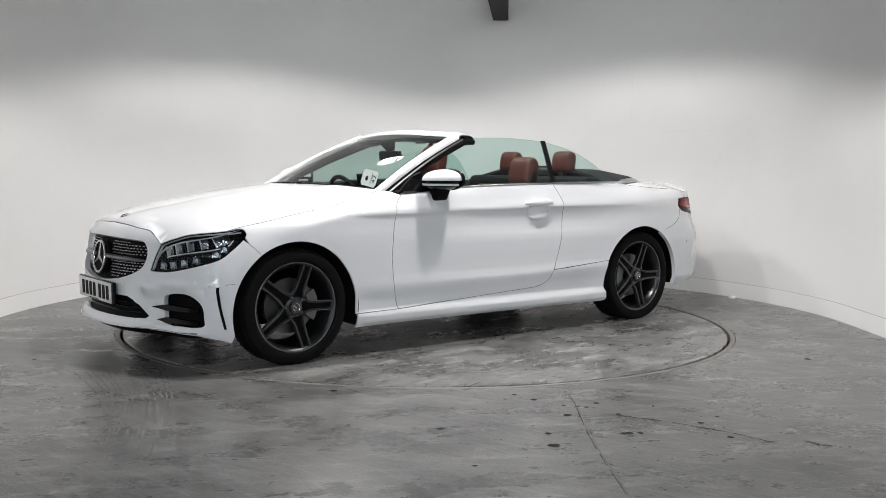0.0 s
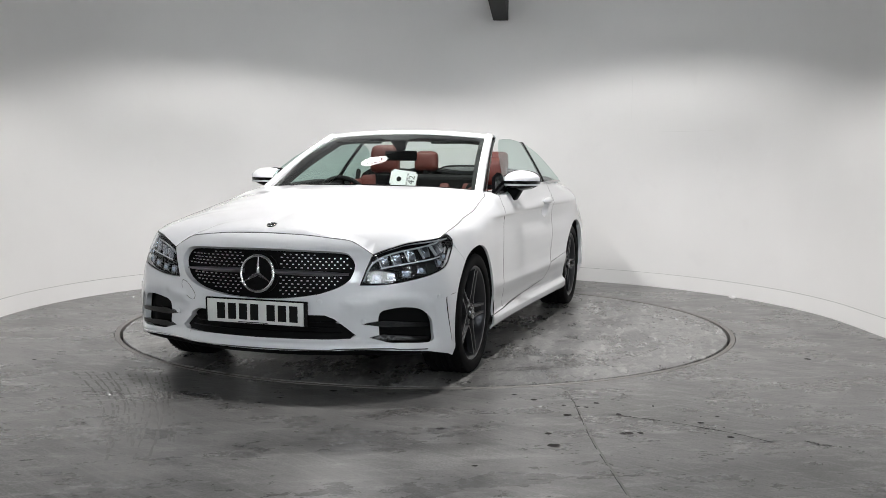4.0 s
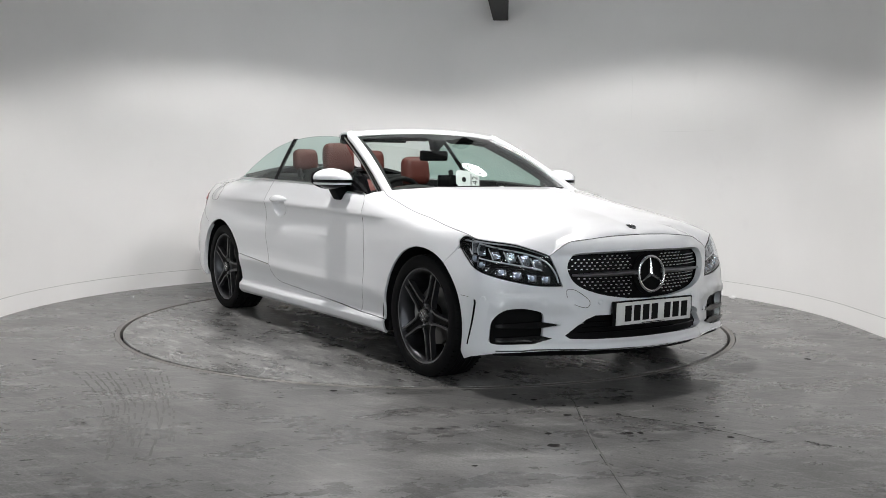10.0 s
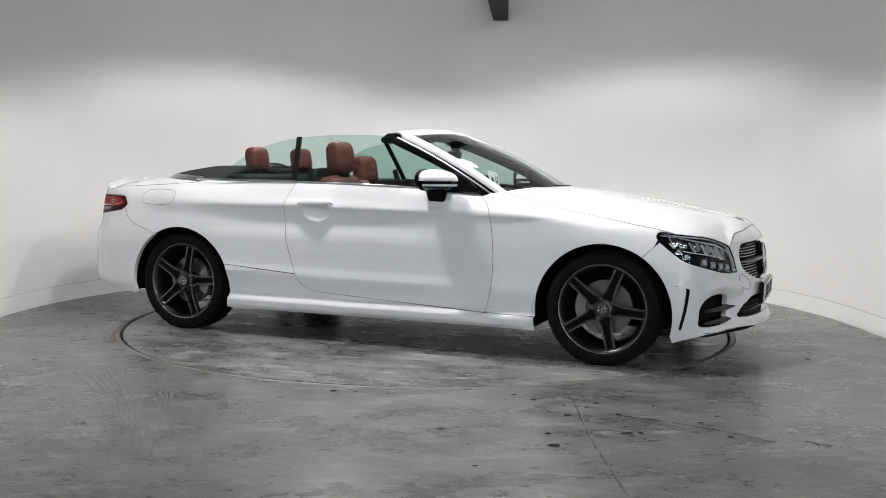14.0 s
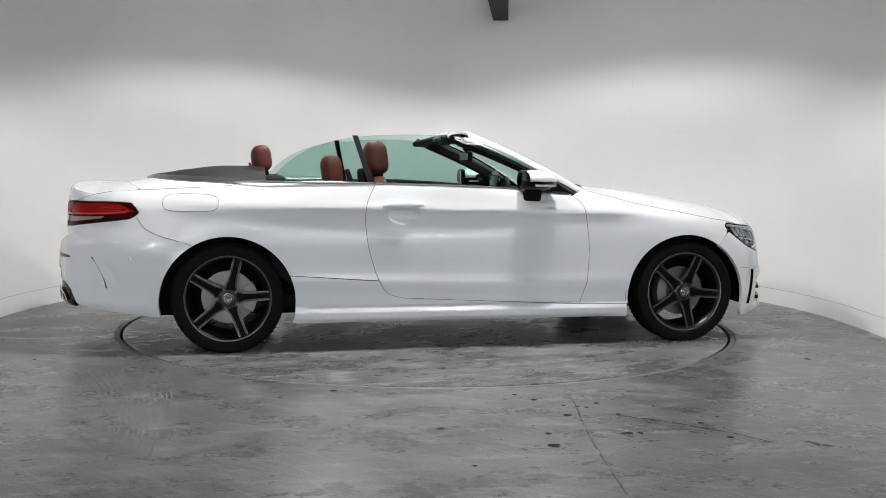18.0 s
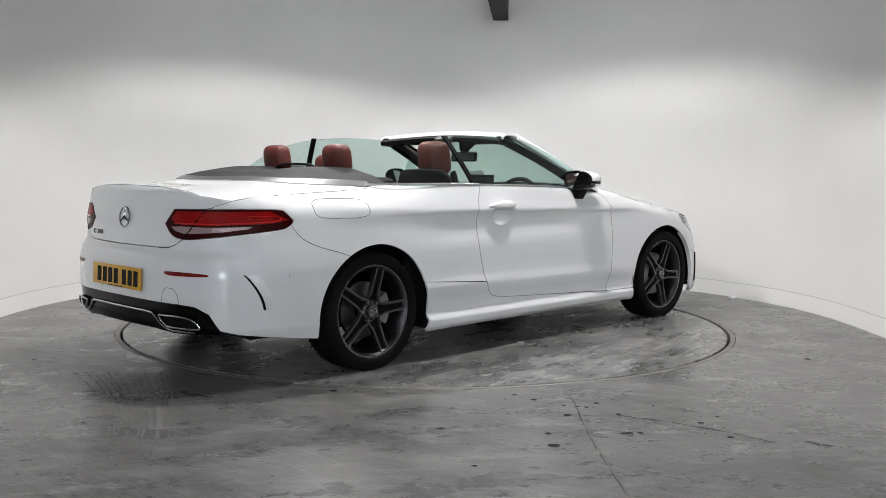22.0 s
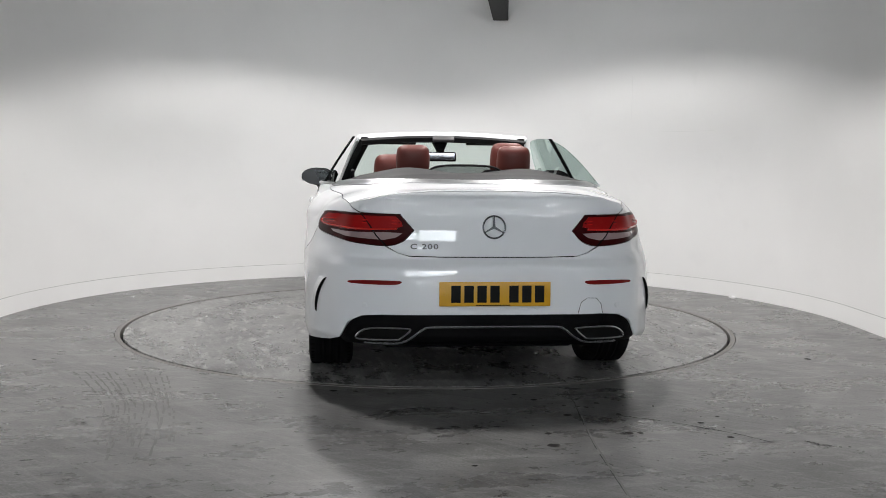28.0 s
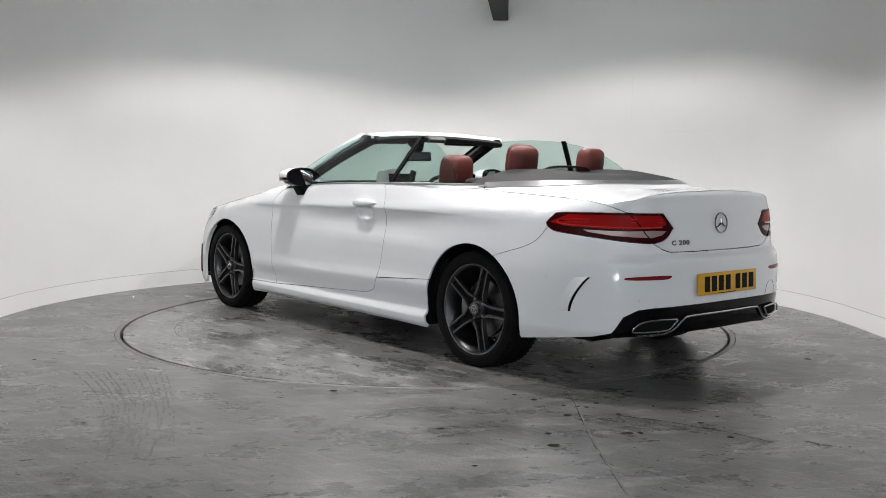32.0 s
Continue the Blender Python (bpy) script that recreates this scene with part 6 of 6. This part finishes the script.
for right in (False, True):
    sg = -1 if right else 1
    bm = bmesh.new()
    bmesh.ops.create_uvsphere(bm, u_segments=32, v_segments=20, radius=1)
    for v in bm.verts:
        x, y, z = v.co
        fx = 0.158 if x > 0 else 0.095
        top = 0.064 if z > 0 else 0.066
        px, py, pz = x, y, z
        q = 2.25
        n = (abs(px) ** q + abs(py) ** q + abs(pz) ** q) ** (1 / q)
        px, py, pz = px / n, py / n, pz / n
        taper = 1 - 0.22 * max(0, py)
        v.co = (max(px, -0.62) * fx * (1 - 0.25 * max(0, py)), py * 0.112, pz * top * taper + 0.006 * py)
    me_low = bm.copy()
    bmesh.ops.bisect_plane(bm, geom=bm.verts[:] + bm.edges[:] + bm.faces[:], plane_co=(0, 0, -0.004), plane_no=(0, 0, -1), clear_outer=True)
    bmesh.ops.bisect_plane(me_low, geom=me_low.verts[:] + me_low.edges[:] + me_low.faces[:], plane_co=(0, 0, -0.034), plane_no=(0, 0, 1), clear_outer=True)
    for b2 in (bm, me_low):
        if right:
            bmesh.ops.transform(b2, matrix=Matrix.Diagonal((1, -1, 1, 1)), verts=b2.verts)
            bmesh.ops.reverse_faces(b2, faces=b2.faces)
    mm = pose(0.462, sg * 0.886, 1.014)
    cap = part("door_mirror", bm, M_paint, car, "white door mirror with black foot and indicator strip", smooth=True, angle=60)
    on(cap, mm)
    part("mirror_bottom", me_low, M_gloss2, cap, "black lower shell", smooth=True, angle=60)

    def loop_at(z, k, grow):
        pts = []
        for a in np.linspace(radians(-100), radians(100), 24):
            c, s = math.cos(a), math.sin(a)
            n = (abs(c) ** k + abs(s) ** k) ** (1 / k)
            c, s = c / n, s / n
            pts.append(Vector((c * (0.158 if c > 0 else 0.095) * (1 - 0.25 * max(0, s)) * grow, sg * s * 0.112 * grow, z)))
        return pts
    for z0, z1, mtl, nm, lab in ((-0.004, -0.022, M_gloss, "indicator", "dark indicator strip"), (-0.022, -0.034, M_paint, "mirror_band", "white lower band")):
        bm = bmesh.new()
        A, B = loop_at(z0, 2.25, 0.99), loop_at(z1, 2.25, 0.965)
        va, vb = [bm.verts.new(p) for p in A], [bm.verts.new(p) for p in B]
        for i in range(len(A) - 1):
            bm.faces.new((va[i], va[i + 1], vb[i + 1], vb[i]))
        part(nm, bm, mtl, cap, lab, smooth=True)
    bm = bmesh.new()
    oval(bm, sg, 0.107, 0.064, -0.066, -0.046)
    part("mirror_glass_frame", bm, M_gloss2, cap, "black rounded mirror rim", smooth=True)
    bm = bmesh.new()
    oval(bm, sg, 0.096, 0.053, -0.0685, -0.065)
    part("mirror_glass", bm, M_mirror, cap, "mirror glass").matrix_local = pose(0.004, 0, 0, 0, -3, -sg * 6)
    bm = bmesh.new()
    vs = box(bm, -0.055, 0.055, -0.05, 0.05, -0.06, 0.06, 0.02, 3)
    for v in bm.verts:
        k = (0.06 - v.co.z) / 0.12
        v.co.y = v.co.y * (1 - 0.35 * k) - sg * 0.055 * k
    on(part("mirror_foot", bm, M_plastic, car, "black mirror foot", smooth=True), pose(0.475, sg * 0.865, 0.935))
    # handle: a bar over a scooped bowl
    c0 = side(-0.325, 0.812)

    def bowl(s, z):
        q = ((s - c0[0]) / 0.098) ** 2 + ((z - c0[1]) / 0.066) ** 2
        return lifted(0.0008 - 0.032 * max(0, 1 - q) ** 0.8, right)(s, z)
    sheet("handle_bowl", shrink(SCOOP, -0.004), bowl, M_paint, car, flip=FLIP != right, gap=0, depth=0.0, grid=(0.012, 0.012))
    bm = bmesh.new()
    bmesh.ops.create_uvsphere(bm, u_segments=28, v_segments=14, radius=1)
    for v in bm.verts:
        v.co = (v.co.x * 0.128, v.co.y * 0.024 * (1 - 0.2 * v.co.x ** 2), v.co.z * 0.015 + 0.020 * (1 - v.co.x ** 2) - 0.004)
    on(part("door_handle", bm, M_paint, car, "white curved door handle", smooth=True), at_skin(*side(-0.33, 0.862), 0.006, right) @ pose(0, 0, 0, 0, 0, 1.5))

# ---- cabin ----
bm = bmesh.new()
box(bm, -1.25, 0.85, -0.78, 0.78, 0.26, 0.32)
box(bm, -0.7, 0.75, -0.11, 0.11, 0.32, 0.62, 0.04, 3)
part("cabin_floor", bm, M_dark, car, "dark carpeted cabin floor with centre console")


def dash(u, w):
    y = u * 0.76
    prof = [(0.97, 0.958), (0.86, 0.955), (0.70, 0.958), (0.58, 0.95), (0.52, 0.91), (0.50, 0.80), (0.56, 0.66), (0.66, 0.5)]
    i = min(int(w * 7), 6)
    t = w * 7 - i
    a, b = prof[i], prof[i + 1]
    x = a[0] + (b[0] - a[0]) * t - 0.17 * abs(u) ** 3 * (1 - w)
    z = a[1] + (b[1] - a[1]) * t - 0.015 * u * u
    z += 0.035 * math.exp(-((y + 0.37) / 0.17) ** 2) * math.exp(-((w - 0.42) / 0.14) ** 2)
    return (x, y, z)


sheet("dashboard", [(-1, 0), (1, 0), (1, 1), (-1, 1)], dash, M_dark, car, gap=0, depth=0.0, grid=(0.06, 0.06), step=0.05, label="black dashboard")
bm = bmesh.new()
box(bm, -0.006, 0.006, -0.11, 0.11, -0.065, 0.065, 0.005, 2)
on(part("screen", bm, M_gloss, car, "black central display", smooth=True), pose(0.445, 0.0, 0.975, 0, 8, 0))
for y in (-0.70, 0.70):
    part("air_vent", lathe_bm([(0.0, 0.01), (0.02, 0.012), (0.036, 0.014), (0.046, 0.006), (0.046, -0.03), (0, -0.03)], 24, "z"), M_satin, car, "round chrome air vent", smooth=True).matrix_local = pose(0.51, y, 0.905, 0, -80, 0)
# wipers and scuttle
bm = bmesh.new()
rows = []
for u in np.linspace(-1, 1, 25):
    p = Vector(screen(u, 0.0))
    q = Vector((0.985 - 0.12 * abs(u) ** 2.2, u * 0.735, 0.965 - 0.02 * u * u))
    rows.append([bm.verts.new(v) for v in (p + Vector((-0.03, 0, 0.004)), p + Vector((0.012, 0, -0.012)), q + Vector((0.0, 0, -0.012)))])
for i in range(24):
    for k in range(2):
        bm.faces.new((rows[i][k], rows[i][k + 1], rows[i + 1][k + 1], rows[i + 1][k]))
part("scuttle", bm, M_plastic, car, "black scuttle panel under the windscreen", smooth=True)
for y0, y1 in ((0.62, 0.02), (-0.02, -0.60)):
    pts = [Vector(screen(u / 0.715, 0.005)) + Vector((0.014, 0, 0.004)) for k, u in enumerate(np.linspace(y0, y1, 8))]
    part("wiper", tube_bm(pts, 0.006, 6), M_plastic, car, "black wiper")

# steering wheel
ring = part("steering_wheel", tube_bm([(0.185 * math.cos(a), 0.185 * math.sin(a), 0) for a in np.linspace(0, 2 * math.pi, 40, endpoint=False)], 0.016, 10, closed=True), M_dark, car, "black leather steering wheel", smooth=True)
on(ring, pose(0.36, -0.37, 0.845, 0, -66, 0))
bm = bmesh.new()
box(bm, -0.07, 0.07, -0.075, 0.075, -0.05, -0.005, 0.02, 3)
box(bm, -0.03, 0.02, -0.18, 0.18, -0.025, -0.008, 0.006, 2)
box(bm, -0.18, 0.0, -0.022, 0.022, -0.025, -0.008, 0.006, 2)
part("wheel_spokes", bm, M_dark, ring, smooth=True)
part("steering_column", tube_bm([(0.38, -0.37, 0.835), (0.62, -0.37, 0.74)], 0.045, 12), M_dark, car)

# rear-view mirror and camera pod
bm = bmesh.new()
box(bm, -0.016, 0.016, -0.112, 0.112, -0.034, 0.034, 0.013, 3)
rv = part("rear_view_mirror", bm, M_plastic, car, "black rear-view mirror under the header", smooth=True)
on(rv, pose(0.245, -0.008, 1.165, 0, 6, 4))
bm = bmesh.new()
box(bm, -0.0185, -0.0155, -0.1, 0.1, -0.026, 0.026, 0.001, 1)
part("mirror_glass", bm, M_dimmed, rv, "dimmed mirror glass")
bm = bmesh.new()
box(bm, -0.05, 0.05, -0.055, 0.055, -0.05, 0.05, 0.02, 3)
for v in bm.verts:
    if v.co.z < 0:
        v.co.x *= 0.5
        v.co.y *= 0.55
bm2 = bmesh.new()
box(bm2, -0.03, 0.03, -0.075, 0.075, -0.012, 0.012, 0.006, 2)
on(part("overhead_console", bm2, M_console, car, "grey overhead console", smooth=True), pose(0.05, -0.005, 1.288, 0, -30, 0))
on(part("camera_pod", bm, M_dark, car, smooth=True), pose(0.262, -0.005, 1.245, 0, 25, 0))


# seats
def cushion_bm(lx, ly, lz, bev, seg=4, crown=0.0):
    bm = bmesh.new()
    box(bm, -lx / 2, lx / 2, -ly / 2, ly / 2, -lz / 2, lz / 2)
    bmesh.ops.subdivide_edges(bm, edges=bm.edges, cuts=5, use_grid_fill=True)
    for v in bm.verts:
        x, y, z = v.co.x / (lx / 2), v.co.y / (ly / 2), v.co.z / (lz / 2)
        k = 6.0
        n = (abs(x) ** k + abs(y) ** k + abs(z) ** k) ** (1 / k) or 1
        m = max(abs(x), abs(y), abs(z)) or 1
        sc = m / n
        v.co = (v.co.x * (sc * 0.5 + 0.5 * sc * sc), v.co.y * sc, v.co.z * (sc * 0.5 + 0.5 * sc * sc))
        v.co.z += crown * (1 - x * x) * (1 - y * y) * (1 if z > 0 else 0)
    return bm


def headrest_bm(w, d, h):
    """An upright pad with flat sides, rounded corners and a soft face."""
    bm = bmesh.new()
    bmesh.ops.create_cube(bm, size=2)
    bmesh.ops.subdivide_edges(bm, edges=bm.edges, cuts=11, use_grid_fill=True)
    for v in bm.verts:
        x, y, z = v.co
        e = 4.4 if z > 0 else 5.5
        r = (abs(x) ** 2.7 + (abs(y) ** e + abs(z) ** e) ** (2.7 / e)) ** (-1 / 2.7)
        x, y, z = x * r, y * r, z * r
        v.co = (x * d / 2 + 0.014 * y * y, y * w / 2 * (1 - 0.05 * max(0, z)), z * h / 2)
    return bm


def seat(y, front, dx=0.0, dz=0.0):
    x0, hx, hz, hw, hh = (-0.05, -0.435, 1.145, 0.225, 0.215) if front else (-0.78, -1.15, 1.135, 0.195, 0.165)
    P = pose(x0 + dx, y, 0.50 + dz * 0.3, 0, -8, 0)
    s = part("front_seat" if front else "rear_seat", cushion_bm(0.52, 0.5, 0.16, 0.04, crown=0.02), M_leather, car, "red-brown leather seat with upright headrest", smooth=True, angle=60)
    on(s, P)
    inv = P.inverted() @ pose(dx, 0, dz)
    b = part("backrest", cushion_bm(0.14, 0.50 if front else 0.46, 0.62 if front else 0.50, 0.04), M_leather, s, smooth=True, angle=60)
    b.matrix_local = inv @ (pose(-0.37, y, 0.725, 0, -14, 0) if front else pose(-1.045, y, 0.77, 0, -14, 0))
    for sg in (1, -1):
        bo = part("side_bolster", cushion_bm(0.20, 0.10, 0.55 if front else 0.40, 0.04), M_leather, s, smooth=True, angle=60)
        bo.matrix_local = inv @ (pose(-0.33, y + sg * 0.205, 0.72, 0, -16, 0) if front else pose(-1.02, y + sg * 0.2, 0.76, 0, -14, 0))
    h = part("headrest", headrest_bm(hw, 0.15 if front else 0.125, hh), M_leather, s, "red-brown leather headrest", smooth=True, angle=70)
    h.matrix_local = inv @ pose(hx, y, hz, 0, -8, 0)
    if front:
        # a raised pad, no hollow: the recess's shade is painted by its darker leather
        rc = part("headrest_shade_pad", cushion_bm(0.02, 0.125, 0.075, 0.01), M_recess_leather, s, "darker pad painting the shaded recess at the back of the headrest", smooth=True, angle=60)
        rc.matrix_local = inv @ pose(hx, y, hz, 0, -8, 0) @ pose(-0.062, 0, -0.035)
        sh = part("seat_shell", cushion_bm(0.05, 0.48, 0.50, 0.03), M_plastic, s, "black seat back shell", smooth=True, angle=60)
        sh.matrix_local = inv @ pose(-0.462, y, 0.835, 0, -14, 0)
        nk = part("neck_vent", cushion_bm(0.10, 0.16, 0.07, 0.02), M_plastic, s, "black neck vent under the headrest", smooth=True, angle=60)
        nk.matrix_local = inv @ pose(-0.44, y, 1.035, 0, -8, 0)
    else:
        part("headrest_stay", tube_bm([(0.02, 0, 0), (0, 0, 0.1)], 0.03, 10), M_plastic, s).matrix_local = inv @ pose(-1.14, y, 0.98)
    return s


seat(-0.38, True)
seat(0.392, True, -0.215, -0.085)
for y in (0.295, -0.295):
    seat(y, False)
bm = bmesh.new()
box(bm, -1.20, -1.0, -0.66, 0.66, 0.42, 1.03, 0.04, 3)
part("rear_bench_back", bm, M_dark, car, "black panel behind the rear seats")
# seat-belt buckles and belts at the front seats
for sg in (1, -1):
    bm = bmesh.new()
    box(bm, -0.02, 0.02, -0.012, 0.012, -0.11, 0.05, 0.008, 2)
    on(part("belt_feeder", bm, M_dark, car, "black belt feeder arm", smooth=True), pose(-0.50, sg * 0.635, 1.02, 0, -20, 0))
# wind deflector between the rear headrests
arcp = spline([(-1.21, 0.225, 1.055), (-1.215, 0.185, 1.085), (-1.22, 0.12, 1.099), (-1.22, 0.0, 1.102), (-1.22, -0.12, 1.099), (-1.215, -0.185, 1.085), (-1.21, -0.225, 1.055)], 5)
wd = part("wind_deflector", tube_bm(arcp, 0.0095, 8, 0.7), M_dark, car, "black mesh wind deflector behind the rear seats", smooth=True)
bm = bmesh.new()
va = [bm.verts.new(p) for p in arcp]
vb = [bm.verts.new((x + 0.01, y, 1.04)) for x, y, z in arcp]
for i in range(len(arcp) - 1):
    bm.faces.new((va[i], va[i + 1], vb[i + 1], vb[i]))
part("mesh_panel", bm, M_meshnet, wd, "see-through black mesh")

# lot card on the dashboard
CARD = pose(0.49, 0.10, 1.012, 90, 0, 90) @ pose(0, 0, 0, -14, 0, 0) @ pose(0, 0, 0, 0, 0, -7)
card = thing("lot_card", "white card with a black number leaning on the dashboard", "card")
bm = bmesh.new()
box(bm, -0.092, 0.092, -0.055, 0.055, -0.0008, 0.0008)
es = [e for e in bm.edges if abs(e.verts[0].co.z - e.verts[1].co.z) > 0.001]
bmesh.ops.bevel(bm, geom=es, offset=0.012, segments=4, affect="EDGES")
part("card", bm, M_card, card)
txt = bpy.data.curves.new("number", "FONT")
txt.body, txt.size, txt.extrude, txt.align_x, txt.align_y = "42", 0.06, 0.0004, "CENTER", "CENTER"
tob = new("number", txt)
tob.parent = card
txt.materials.append(M_ink)
tob.matrix_local = pose(0.058, 0.0, 0.0014, 0, 0, 90)
tagged(tob, "black number 42")
part("mark", lathe_bm([(0, 0.0014), (0.017, 0.0014), (0.017, 0.0), (0, 0)], 24, "z"), M_ink, card).location = (-0.03, -0.005, 0)
bm = bmesh.new()
for q in (0.022, 0.028):
    box(bm, q, q + 0.002, -0.04, 0.04, 0.0007, 0.0014)
part("bar", bm, M_ink, card)


def motions():
    """The turntable and the car on it turn at a steady pace."""
    turns = [(0, -142.55), (2, -125.65), (4, -108.7), (6, -91.5), (8, -74.45), (10, -57.5), (12, -40.75), (14, -23.85), (16, -6.6), (18, 10.5), (20, 27.55), (22, 44.5), (24, 61.4),
             (26, 78.25), (28, 95.1), (30, 111.9), (32, 128.8)]
    walk(turntable, [(t, pose(0, 0, 0, 0, 0, a)) for t, a in turns])
    walk(car, [(t, pose(0, 0, 0, 0, 0, a) @ pose(0, OFF, 0)) for t, a in turns])
    walk(card, [(t, pose(0, 0, 0, 0, 0, a) @ pose(0, OFF, 0) @ CARD) for t, a in turns])


motions()
